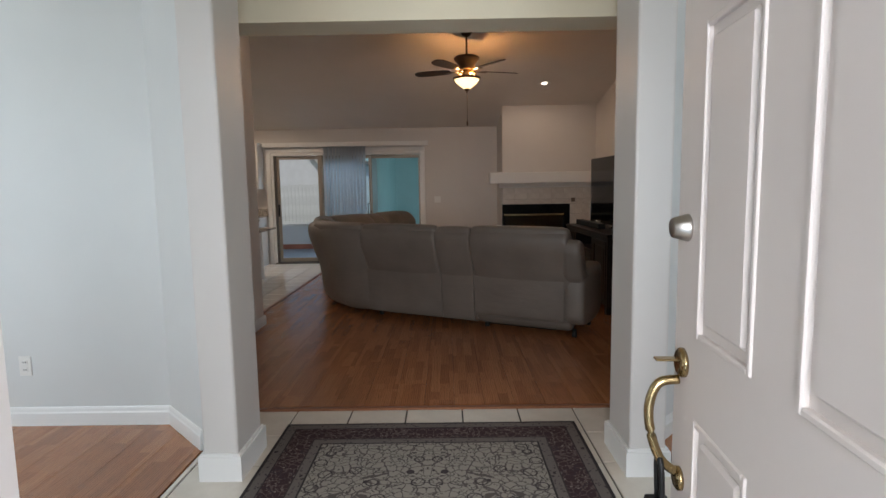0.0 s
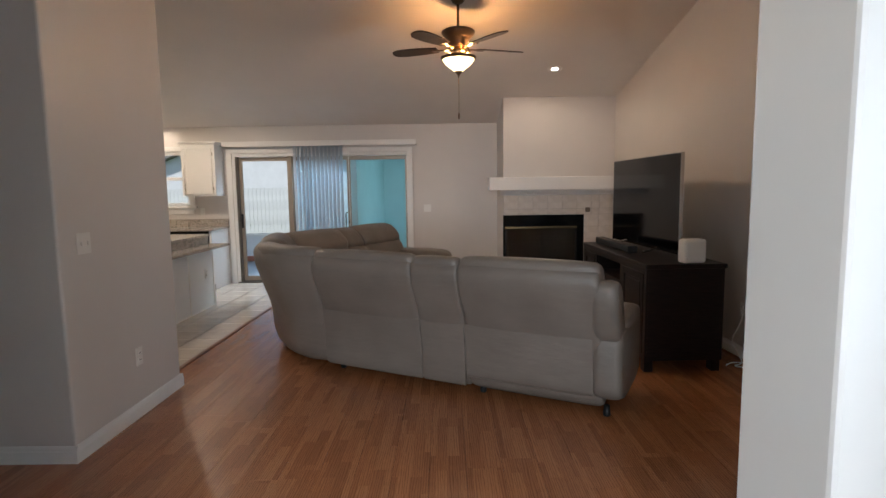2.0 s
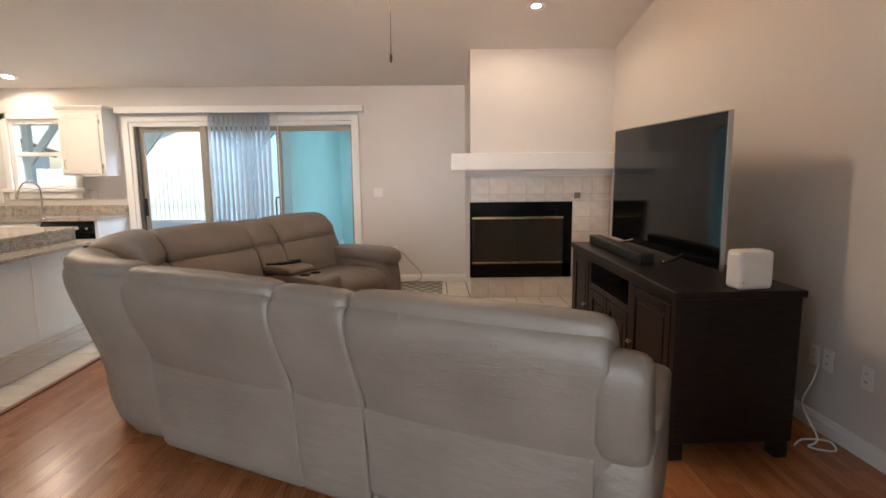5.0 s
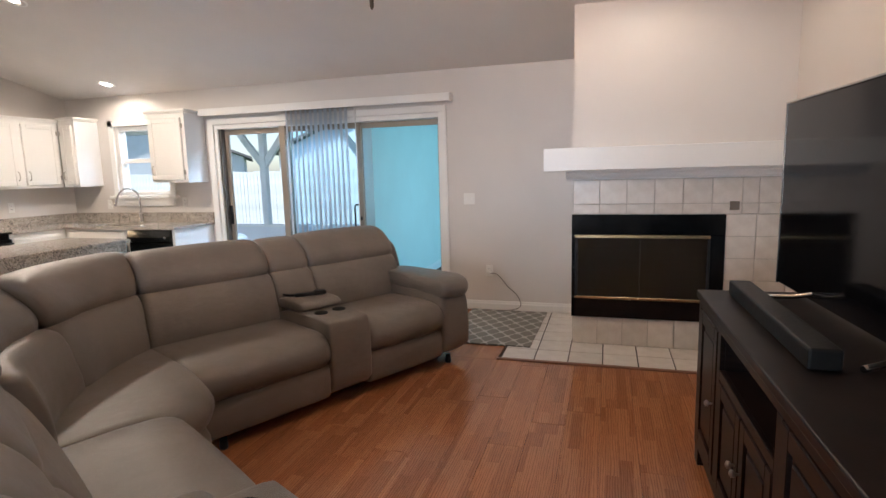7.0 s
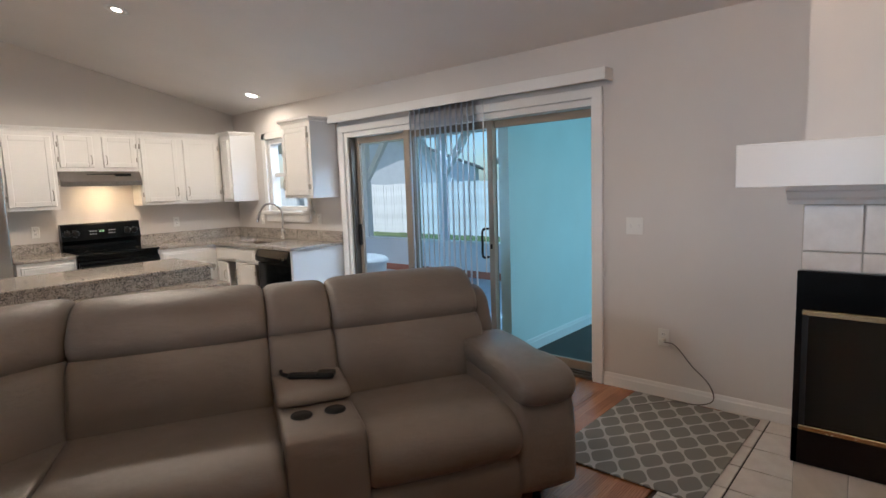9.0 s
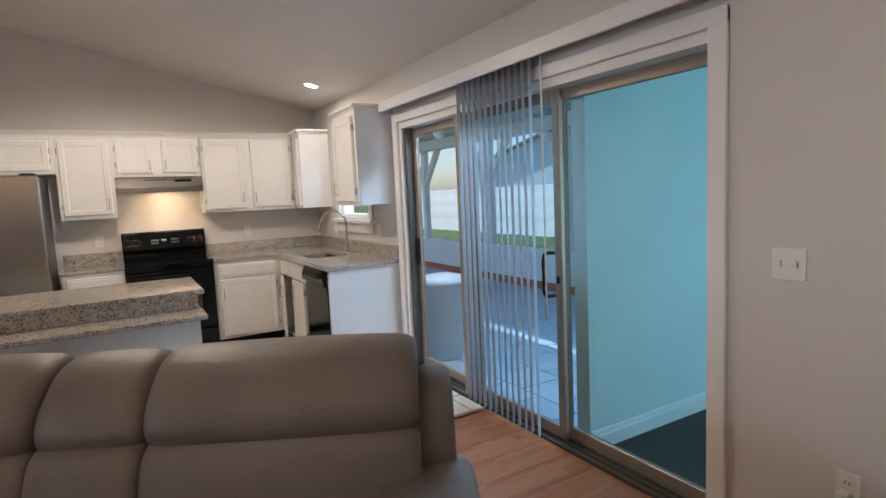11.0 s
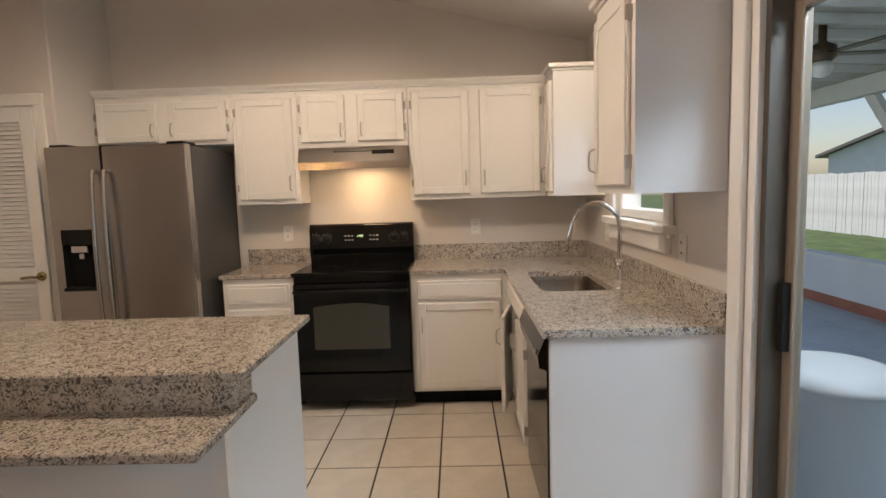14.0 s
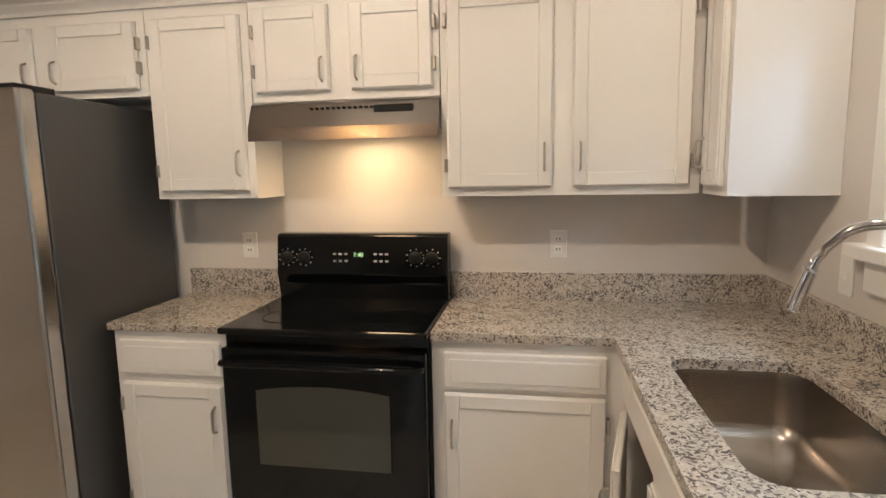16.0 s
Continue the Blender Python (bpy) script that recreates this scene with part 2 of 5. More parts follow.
def tile_mat(name, a, bcol, rough, mottle=7.0):
    m, nt, b = node_mat(name)
    info = nt.nodes.new("ShaderNodeObjectInfo")
    v = coords(nt)
    n = noise_tex(nt, v, mottle, 5.0, 0.6)
    n2 = math_node(nt, "ADD", n, math_node(nt, "MULTIPLY", info.outputs["Random"], 0.16))
    nt.links.new(ramp(nt, n2, [(0.3, a), (0.8, bcol)]), b.inputs["Base Color"])
    f = noise_tex(nt, v, 60.0, 2.0)
    r = put(nt, "ShaderNodeMapRange", {"Value": f, "To Min": rough - 0.05, "To Max": rough + 0.05})
    nt.links.new(r.outputs[0], b.inputs["Roughness"])
    bump(nt, b, n, 0.05, 0.002)
    return m


def leather():
    m, nt, b = node_mat("taupe_leather")
    v = coords(nt)
    big = noise_tex(nt, v, 3.0, 4.0)
    crease = put(nt, "ShaderNodeTexVoronoi", {"Vector": v, "Scale": 260.0}, feature="DISTANCE_TO_EDGE")
    wr = noise_tex(nt, coords(nt, scale=(1, 1, 2.5)), 9.0, 5.0, 0.6)
    nt.links.new(ramp(nt, big, [(0.3, (0.150, 0.126, 0.106)), (0.7, (0.190, 0.162, 0.138))]), b.inputs["Base Color"])
    r = put(nt, "ShaderNodeMapRange", {"Value": wr, "To Min": 0.32, "To Max": 0.5})
    nt.links.new(r.outputs[0], b.inputs["Roughness"])
    h = math_node(nt, "ADD", math_node(nt, "MULTIPLY", crease.outputs[0], 0.25), math_node(nt, "MULTIPLY", wr, 1.4))
    bump(nt, b, h, 0.5, 0.008)
    return m


def espresso():
    m, nt, b = node_mat("espresso_stained_wood")
    v = coords(nt, scale=(1, 1, 9))
    n = noise_tex(nt, v, 9.0, 4.0)
    nt.links.new(ramp(nt, n, [(0.3, (0.006, 0.004, 0.004)), (0.75, (0.020, 0.012, 0.010))]), b.inputs["Base Color"])
    b.inputs["Roughness"].default_value = 0.36
    b.inputs["Specular IOR Level"].default_value = 0.16
    bump(nt, b, n, 0.06, 0.001)
    return m


def persian(hx, hy):
    """Rug with dark and wine-red border bands round a pale floral field; hx, hy are half sizes."""
    m, nt, b = node_mat("persian_rug_wool")
    c = nt.nodes.new("ShaderNodeTexCoord")
    sx = put(nt, "ShaderNodeSeparateXYZ", {"Vector": c.outputs["Object"]})
    ax = math_node(nt, "ABSOLUTE", sx.outputs[0])
    ay = math_node(nt, "ABSOLUTE", sx.outputs[1])
    edge = math_node(nt, "MINIMUM", math_node(nt, "SUBTRACT", hx, ax), math_node(nt, "SUBTRACT", hy, ay))
    sym = put(nt, "ShaderNodeCombineXYZ", {"X": ax, "Y": sx.outputs[1]}).outputs[0]
    wz = put(nt, "ShaderNodeTexNoise", {"Vector": sym, "Scale": 9.0, "Detail": 2.0})
    wv = put(nt, "ShaderNodeVectorMath", operation="MULTIPLY_ADD")
    nt.links.new(wz.outputs[1], wv.inputs[0])
    wv.inputs[1].default_value = (0.09, 0.09, 0.0)
    nt.links.new(sym, wv.inputs[2])
    v1 = put(nt, "ShaderNodeTexVoronoi", {"Vector": wv.outputs[0], "Scale": 24.0}, feature="DISTANCE_TO_EDGE")
    v2 = put(nt, "ShaderNodeTexVoronoi", {"Vector": wv.outputs[0], "Scale": 46.0})
    v3 = put(nt, "ShaderNodeTexVoronoi", {"Vector": sym, "Scale": 9.0})
    ringm = math_node(nt, "ABSOLUTE", math_node(nt, "SUBTRACT", v3.outputs[0], 0.3))
    line = math_node(nt, "LESS_THAN", v1.outputs[0], 0.05)
    ringl = math_node(nt, "LESS_THAN", ringm, 0.028)
    dots = math_node(nt, "LESS_THAN", v2.outputs[0], 0.24)
    field = mix(nt, dots, (0.24, 0.215, 0.185), (0.028, 0.020, 0.020))
    field = mix(nt, line, field, (0.075, 0.06, 0.055))
    field = mix(nt, ringl, field, (0.03, 0.02, 0.022))
    border = mix(nt, dots, (0.030, 0.010, 0.012), (0.19, 0.16, 0.145))
    border = mix(nt, line, border, (0.09, 0.06, 0.057))
    border = mix(nt, ringl, border, (0.03, 0.015, 0.02))
    guard = mix(nt, dots, (0.12, 0.10, 0.09), (0.025, 0.016, 0.018))
    col = (0.02, 0.014, 0.016)
    col = mix(nt, math_node(nt, "GREATER_THAN", edge, 0.018), col, guard)
    col = mix(nt, math_node(nt, "GREATER_THAN", edge, 0.066), col, (0.02, 0.014, 0.016))
    col = mix(nt, math_node(nt, "GREATER_THAN", edge, 0.072), col, border)
    col = mix(nt, math_node(nt, "GREATER_THAN", edge, 0.196), col, (0.03, 0.02, 0.02))
    col = mix(nt, math_node(nt, "GREATER_THAN", edge, 0.203), col, guard)
    col = mix(nt, math_node(nt, "GREATER_THAN", edge, 0.248), col, (0.02, 0.015, 0.015))
    col = mix(nt, math_node(nt, "GREATER_THAN", edge, 0.258), col, field)
    nt.links.new(col, b.inputs["Base Color"])
    b.inputs["Roughness"].default_value = 0.95
    bump(nt, b, noise_tex(nt, c.outputs["Object"], 400.0, 2.0), 0.5, 0.003)
    return m


def trellis():
    m, nt, b = node_mat("grey_trellis_rug")
    c = nt.nodes.new("ShaderNodeTexCoord")
    sx = put(nt, "ShaderNodeSeparateXYZ", {"Vector": c.outputs["Object"]})
    k = 2 * math.pi / 0.15
    cx = math_node(nt, "COSINE", math_node(nt, "MULTIPLY", sx.outputs[0], k))
    cy = math_node(nt, "COSINE", math_node(nt, "MULTIPLY", sx.outputs[1], k * 0.72))
    s = math_node(nt, "ABSOLUTE", math_node(nt, "ADD", cx, cy))
    n = noise_tex(nt, c.outputs["Object"], 130.0, 3.0)
    line = math_node(nt, "LESS_THAN", math_node(nt, "ADD", s, math_node(nt, "MULTIPLY", n, 0.1)), 0.33)
    col = mix(nt, line, (0.20, 0.19, 0.165), (0.46, 0.44, 0.40))
    nt.links.new(col, b.inputs["Base Color"])
    b.inputs["Roughness"].default_value = 0.95
    bump(nt, b, n, 0.5, 0.003)
    return m


def glass(name, tint=(1, 1, 1)):
    m, nt, b = node_mat(name)
    b.inputs["Base Color"].default_value = (*tint, 1)
    b.inputs["Transmission Weight"].default_value = 1.0
    b.inputs["Roughness"].default_value = 0.0
    b.inputs["IOR"].default_value = 1.02
    return m


def glow(name, color, strength):
    m, nt, b = node_mat(name)
    b.inputs["Base Color"].default_value = (0.8, 0.75, 0.65, 1)
    b.inputs["Emission Color"].default_value = (*color, 1)
    b.inputs["Emission Strength"].default_value = strength
    return m


def blind_mat():
    m, nt, b = node_mat("white_vinyl_blind")
    b.inputs["Base Color"].default_value = (0.58, 0.61, 0.64, 1)
    b.inputs["Roughness"].default_value = 0.45
    b.inputs["Transmission Weight"].default_value = 0.0
    t = put(nt, "ShaderNodeBsdfTranslucent", {"Color": (0.75, 0.8, 0.85, 1)})
    mx = put(nt, "ShaderNodeMixShader", {0: 0.42, 1: b.outputs[0], 2: t.outputs[0]})
    nt.links.new(mx.outputs[0], nt.nodes["Material Output"].inputs[0])
    return m


M_STEEL, M_GRANITE, M_WOOD, M_LEATHER, M_ESPRESSO = steel(), granite(), wood_floor(), leather(), espresso()
M_TILE = tile_mat("cream_ceramic_floor_tile", (0.60, 0.54, 0.47), (0.72, 0.66, 0.58), 0.16)
M_HTILE = tile_mat("white_stone_tile", (0.58, 0.52, 0.46), (0.74, 0.69, 0.63), 0.3, 9.0)
M_PAVER = tile_mat("blue_grey_paver", (0.30, 0.37, 0.45), (0.40, 0.48, 0.56), 0.4, 5.0)
M_GLASS = glass("clear_glass")
M_GLASSB = glass("blue_tinted_glass", (0.66, 0.87, 1.0))
M_TRELLIS, M_BLIND = trellis(), blind_mat()
M_BOWL = glow("lit_amber_glass", (1.0, 0.72, 0.36), 5.0)
M_LED = glow("lit_recessed_lens", (1.0, 0.90, 0.75), 14.0)
M_HOODLENS = glow("lit_hood_lens", (1.0, 0.80, 0.50), 12.0)
M_GREEN = glow("green_digits", (0.3, 1.0, 0.35), 0.8)
M_MARK = plain("pale_print", (0.45, 0.45, 0.45), 0.5, bumpy=0.0)

# ---- mesh helpers ----


def from_bm(name, bm, mats, parent=None, loc=(0, 0, 0), smooth=False):
    bmesh.ops.recalc_face_normals(bm, faces=bm.faces[:])
    me = bpy.data.meshes.new(name)
    bm.to_mesh(me)
    bm.free()
    for mt in mats if isinstance(mats, (list, tuple)) else [mats]:
        me.materials.append(mt)
    if smooth:
        for p in me.polygons:
            p.use_smooth = True
    ob = new(name, me)
    ob.location = loc
    ob.parent = parent
    return ob


def add_box(bm, x0, x1, y0, y1, z0, z1, bevel=0.0, seg=1, mi=0):
    r = bmesh.ops.create_cube(bm, size=1.0)
    vs = r["verts"]
    for v in vs:
        v.co = Vector(((x0 + x1) / 2 + v.co.x * (x1 - x0), (y0 + y1) / 2 + v.co.y * (y1 - y0), (z0 + z1) / 2 + v.co.z * (z1 - z0)))
    fs = set(f for v in vs for f in v.link_faces)
    if bevel:
        es = list(set(e for v in vs for e in v.link_edges))
        out = bmesh.ops.bevel(bm, geom=es, offset=bevel, segments=seg, profile=0.5, affect="EDGES")
        fs = set(out["faces"]) | set(f for f in fs if f.is_valid)
    for f in fs:
        if f.is_valid:
            f.material_index = mi


def boxes(name, mats, items, parent=None, loc=(0, 0, 0), bevel=0.0, seg=1):
    """One mesh of boxes (x0, x1, y0, y1, z0, z1[, material slot])."""
    bm = bmesh.new()
    for it in items:
        add_box(bm, *it[:6], bevel, seg, it[6] if len(it) > 6 else 0)
    return from_bm(name, bm, mats, parent, loc)


def prism(name, mats, pts, z0, z1, parent=None, loc=(0, 0, 0), axis="z", bevel=0.0, smooth=False):
    """A polygon drawn out along an axis; pts run in the other two axes in cyclic order."""
    bm = bmesh.new()
    f = {"z": lambda a, b, c: (a, b, c), "x": lambda a, b, c: (c, a, b), "y": lambda a, b, c: (a, c, b)}[axis]
    lo = [bm.verts.new(f(a, b, z0)) for a, b in pts]
    hi = [bm.verts.new(f(a, b, z1)) for a, b in pts]
    bm.faces.new(lo)
    bm.faces.new(hi[::-1])
    for i in range(len(pts)):
        j = (i + 1) % len(pts)
        bm.faces.new((lo[i], hi[i], hi[j], lo[j]))
    if bevel:
        bmesh.ops.bevel(bm, geom=bm.edges[:], offset=bevel, segments=2, profile=0.5, affect="EDGES")
    return from_bm(name, bm, mats, parent, loc, smooth)


def lathe(bm, prof, cx=0, cy=0, n=24, mi=0, axis="z", base=0.0):
    """Turns (radius, height) points about an upright or lying axis."""
    rings = []
    for r, h in prof:
        ring = []
        for k in range(n):
            a = 2 * math.pi * k / n
            p = (cx + r * math.cos(a), cy + r * math.sin(a), base + h)
            if axis == "x":
                p = (base + h, cx + r * math.cos(a), cy + r * math.sin(a))
            if axis == "y":
                p = (cx + r * math.cos(a), base + h, cy + r * math.sin(a))
            ring.append(bm.verts.new(p))
        rings.append(ring)
    for a, b in zip(rings, rings[1:]):
        for k in range(n):
            f = bm.faces.new((a[k], a[(k + 1) % n], b[(k + 1) % n], b[k]))
            f.material_index, f.smooth = mi, True
    for ring in (rings[0], rings[-1]):
        f = bm.faces.new(ring)
        f.material_index = mi


def turned(name, mat, prof, parent=None, loc=(0, 0, 0), n=24, axis="z"):
    bm = bmesh.new()
    lathe(bm, prof, n=n, axis=axis)
    return from_bm(name, bm, mat, parent, loc)


def tube(name, mat, pts, r, parent=None, loc=(0, 0, 0), n=10, smooth_path=True):
    """A round bar along points."""
    P = [Vector(p) for p in pts]
    if smooth_path and len(P) > 2:
        Q = []
        for i in range(len(P) - 1):
            a, b, c, d = P[max(i - 1, 0)], P[i], P[i + 1], P[min(i + 2, len(P) - 1)]
            for s in range(5):
                t = s / 5
                Q.append(0.5 * (2 * b + (c - a) * t + (2 * a - 5 * b + 4 * c - d) * t * t + (3 * b - a - 3 * c + d) * t ** 3))
        P = Q + [P[-1]]
    bm = bmesh.new()
    rings, up = [], Vector((0.13, 0.37, 0.92))
    for i, p in enumerate(P):
        d = (P[min(i + 1, len(P) - 1)] - P[max(i - 1, 0)]).normalized()
        s = d.cross(up).normalized() if abs(d.dot(up)) < 0.98 else d.orthogonal().normalized()
        u = s.cross(d)
        rings.append([bm.verts.new(p + r * (math.cos(2 * math.pi * k / n) * s + math.sin(2 * math.pi * k / n) * u)) for k in range(n)])
    for a, b in zip(rings, rings[1:]):
        for k in range(n):
            bm.faces.new((a[k], a[(k + 1) % n], b[(k + 1) % n], b[k])).smooth = True
    bm.faces.new(rings[0])
    bm.faces.new(rings[-1])
    return from_bm(name, bm, mat, parent, loc)


def each(name, mat, items, parent=None, bevel=0.0):
    """One object for each box."""
    for it in items:
        boxes(name, mat, [it], parent, bevel=bevel)


def thing(name, loc, label, category, rz=0.0, group="", kind=""):
    ob = new(name)
    ob.empty_display_size = 0.1
    ob.matrix_world = pose(*loc, 0, 0, rz)
    return tagged(ob, label, category, group, kind)


def wall_along(axis, name, mat, lo, hi, a0, a1, z0, z1, holes=()):
    """A thick wall along x or y with openings (a0, a1, z0, z1) through it."""
    xs = sorted({a0, a1, *[h[0] for h in holes], *[h[1] for h in holes]})
    items = []
    for p, q in zip(xs, xs[1:]):
        cuts = sorted((h[2], h[3]) for h in holes if h[0] <= p and h[1] >= q)
        z = z0
        for c0, c1 in cuts:
            if c0 > z:
                items.append((p, q, z, c0))
            z = max(z, c1)
        if z < z1:
            items.append((p, q, z, z1))
    if axis == "x":
        its = [(p, q, lo, hi, a, b) for p, q, a, b in items]
    else:
        its = [(lo, hi, p, q, a, b) for p, q, a, b in items]
    ob = boxes(name, mat, its)
    bm = bmesh.new()
    bm.from_mesh(ob.data)
    bmesh.ops.remove_doubles(bm, verts=bm.verts[:], dist=0.0005)
    bm.to_mesh(ob.data)
    bm.free()
    return tagged(ob, kind="structure")

# ---- large structure ----
NORTH, WEST = 11.32, -4.50


def east_x(y):
    return 3.58 - 0.045 * (y - 6.5)


wall_along("x", "wall_north", M_WALL, NORTH, NORTH + 0.15, -4.65, 3.75, -0.1, 2.50,
           [(-2.27, 0.47, -0.1, 2.04), (-3.75, -2.95, 1.24, 2.09)])
gable = [(4.42, -0.1), (11.47, -0.1), (11.47, 2.47), (6.9, 3.56), (4.42, 2.82)]
tagged(prism("wall_west", M_WALL, gable, WEST - 0.12, WEST, axis="x"), kind="structure")
east = prism("wall_east", M_WALL, [(4.30, -0.1), (11.47, -0.1), (11.47, 2.47), (6.9, 3.56), (4.30, 2.80)], 0, 0.14, axis="x")
for v in east.data.vertices:
    v.co.x += east_x(v.co.y)
tagged(east, kind="structure")


def slab(name, mat, y0, z0, y1, z1, x0, x1, th=0.12):
    return tagged(prism(name, mat, [(y0, z0), (y1, z1), (y1, z1 + th), (y0, z0 + th)], x0, x1, axis="x"), kind="structure")


slab("ceiling", M_CEIL, NORTH + 0.15, ceiling_z(NORTH + 0.15), 6.9, ceiling_z(6.95), -4.62, 3.75)
slab("ceiling_south", M_CEIL, 6.9, ceiling_z(6.95), 4.43, ceiling_z(4.43), -4.62, 3.75)
tagged(boxes("ceiling_entry", M_HEADER, [(-4.6, 5.0, 1.5, 4.20, 2.68, 2.80)]), kind="structure")

# entry: posts, slanted returns, header
for nm, x0, x1 in (("wall_post_west", -0.22, -0.055), ("wall_post_east", 1.774, 1.944)):
    tagged(boxes(nm, M_WALL, [(x0, x1, 3.645, 3.965, -0.02, 2.70)], bevel=0.012, seg=2), kind="structure")
tagged(prism("wall_return_west", M_ENTRY, [(-0.70, 4.29), (-0.36, 3.95), (-0.22, 3.95), (-0.22, 4.10), (-0.55, 4.42), (-0.70, 4.42)], -0.02, 2.80), kind="structure")
tagged(prism("wall_return_east", M_ENTRY, [(2.36, 4.31), (2.36, 4.43), (2.25, 4.43), (1.944, 4.11), (1.944, 3.97), (2.03, 3.97)], -0.02, 2.80), kind="structure")
tagged(boxes("wall_dining", M_ENTRY, [(-4.6, -0.70, 4.29, 4.42, -0.02, 2.80)]), kind="structure")
tagged(boxes("wall_study", M_ENTRY, [(2.36, 5.0, 4.31, 4.43, -0.02, 2.80)]), kind="structure")
hdr = boxes("wall_header", M_HEADER, [(-0.60, 2.30, 4.20, 4.45, 2.235, 2.95)])
tagged(hdr, kind="structure")
tagged(boxes("wall_dining_end", M_ENTRY, [(-4.72, -4.6, 1.5, 4.42, -0.02, 2.80)]), kind="structure")
tagged(boxes("wall_study_end", M_ENTRY, [(5.0, 5.12, 1.5, 4.43, -0.02, 2.80)]), kind="structure")
# Doorway first; the two side window openings are unseen and added for daylight.
wall_along("x", "wall_front", M_ENTRY, 1.55, 1.70, -4.6, 5.0, -0.1, 2.80, [(0.49, 1.505, -0.1, 2.06), (-3.2, -1.4, 0.7, 2.1), (2.6, 3.8, 0.7, 2.1)])
# hall block beside the living room, hallway, pantry
tagged(boxes("wall_hall", M_WALL, [(-3.87, -0.94, 5.50, 6.67, -0.02, 3.10)], bevel=0.012, seg=2), kind="structure")
tagged(boxes("wall_pantry", M_WALL, [(-4.5, -3.87, 6.67, 7.88, -0.02, 3.30)], bevel=0.006), kind="structure")
tagged(boxes("wall_hall_end", M_WALL, [(-4.5, -4.4, 4.42, 5.50, -0.02, 2.9)]), kind="structure")
tagged(boxes("ceiling_hall", M_CEIL, [(-4.4, -0.96, 4.42, 5.50, 2.42, 2.52)]), kind="structure")
# chimney breast, hollow at the firebox
ex = east_x(10.4)
tagged(boxes("wall_chimney", M_WALL, [(1.87, ex + 0.1, 10.37, NORTH, 1.33, 2.83), (1.87, 1.90, 10.37, NORTH, 0, 1.33), (2.96, ex + 0.1, 10.37, NORTH, 0, 1.33),
                                      (1.90, 2.96, 10.37, NORTH, 1.02, 1.33), (1.90, 2.96, 10.37, NORTH, 0, 0.26), (1.90, 2.96, 10.95, NORTH, 0.26, 1.02)]), kind="structure")

# base layers of the floors
tagged(boxes("floor", M_SUBFLOOR, [(-4.62, 5.1, 4.46, 11.47, -0.14, -0.012)]), kind="structure")
tagged(boxes("floor_entry", M_GROUT, [(-4.7, 5.1, 1.1, 4.46, -0.14, -0.012)]), kind="structure")


def baseboard(name, x0, y0, x1, y1, side, h=0.095, th=0.016):
    """A moulded skirting from point to point; side +1 lies to the left of the way."""
    a, b = Vector((x0, y0)), Vector((x1, y1))
    d = (b - a).normalized()
    n = Vector((-d.y, d.x)) * side
    prof = [(0, 0), (th, 0), (th, h * 0.68), (th * 0.7, h * 0.76), (th * 0.55, h * 0.9), (th * 0.3, h), (0, h)]
    bm = bmesh.new()
    rings = []
    for p in (a, b):
        rings.append([bm.verts.new((p.x + n.x * q, p.y + n.y * q, z)) for q, z in prof])
    for i in range(len(prof)):
        j = (i + 1) % len(prof)
        bm.faces.new((rings[0][i], rings[0][j], rings[1][j], rings[1][i]))
    bm.faces.new(rings[0])
    bm.faces.new(rings[1])
    return tagged(from_bm(name, bm, M_TRIM), kind="structure")


baseboard("baseboard_north", 0.56, NORTH, 1.87, NORTH, -1)
baseboard("baseboard_east", east_x(4.45), 4.45, east_x(10.36), 10.36, 1)
baseboard("baseboard_hall", -0.94, 5.50, -0.94, 6.67, -1)
baseboard("baseboard_hall_south", -3.8, 5.50, -0.925, 5.50, -1)
baseboard("baseboard_kitchen_return", -0.925, 6.67, -3.8, 6.67, -1)
baseboard("baseboard_dining", -4.6, 4.29, -0.70, 4.29, -1, 0.11)
baseboard("baseboard_return_west", -0.70, 4.29, -0.36, 3.95, -1, 0.11)
baseboard("baseboard_study", 2.36, 4.31, 5.0, 4.31, -1, 0.11)
baseboard("baseboard_return_east", 2.03, 3.97, 2.36, 4.31, -1, 0.11)
for nm, x0, x1 in (("baseboard_post_west", -0.22, -0.055), ("baseboard_post_east", 1.774, 1.944)):
    t, y0, y1 = 0.018, 3.645, 3.965
    tagged(boxes(nm, M_TRIM, [(x0 - t, x1 + t, y0 - t, y0, 0, 0.12), (x0 - t, x1 + t, y1, y1 + t, 0, 0.12), (x0 - t, x0, y0, y1, 0, 0.12), (x1, x1 + t, y0, y1, 0, 0.12),
                              (x0 - 0.01, x1 + 0.01, y0 - 0.01, y0, 0.12, 0.132), (x0 - 0.01, x0, y0, y1, 0.12, 0.132), (x1, x1 + 0.01, y0, y1, 0.12, 0.132)]), kind="structure")

# sliding door
SD = tagged(new("door_1"), "three-panel aluminium sliding glass door in a white casing", "door", kind="structure")
SD.location = (0, NORTH, 0)
boxes("casing", M_TRIM, [(-2.35, -2.27, -0.022, 0, 0, 2.10), (0.47, 0.55, -0.022, 0, 0, 2.10), (-2.35, 0.55, -0.024, 0, 2.04, 2.11)], SD, bevel=0.004)
boxes("frame", M_TRIM, [(-2.268, -2.225, 0.0, 0.148, 0.02, 2.038), (0.458, 0.468, 0.0, 0.148, 0.02, 2.038), (-2.225, 0.458, 0.0, 0.148, 1.99, 2.038)], SD)
boxes("track", M_ALUD, [(-2.268, 0.468, 0.0, 0.148, -0.012, 0.018), (-2.225, 0.425, 0.03, 0.036, 0.018, 0.03), (-2.225, 0.425, 0.075, 0.081, 0.018, 0.03),
                        (-2.225, -2.195, 0.02, 0.11, 0.02, 1.99)], SD)


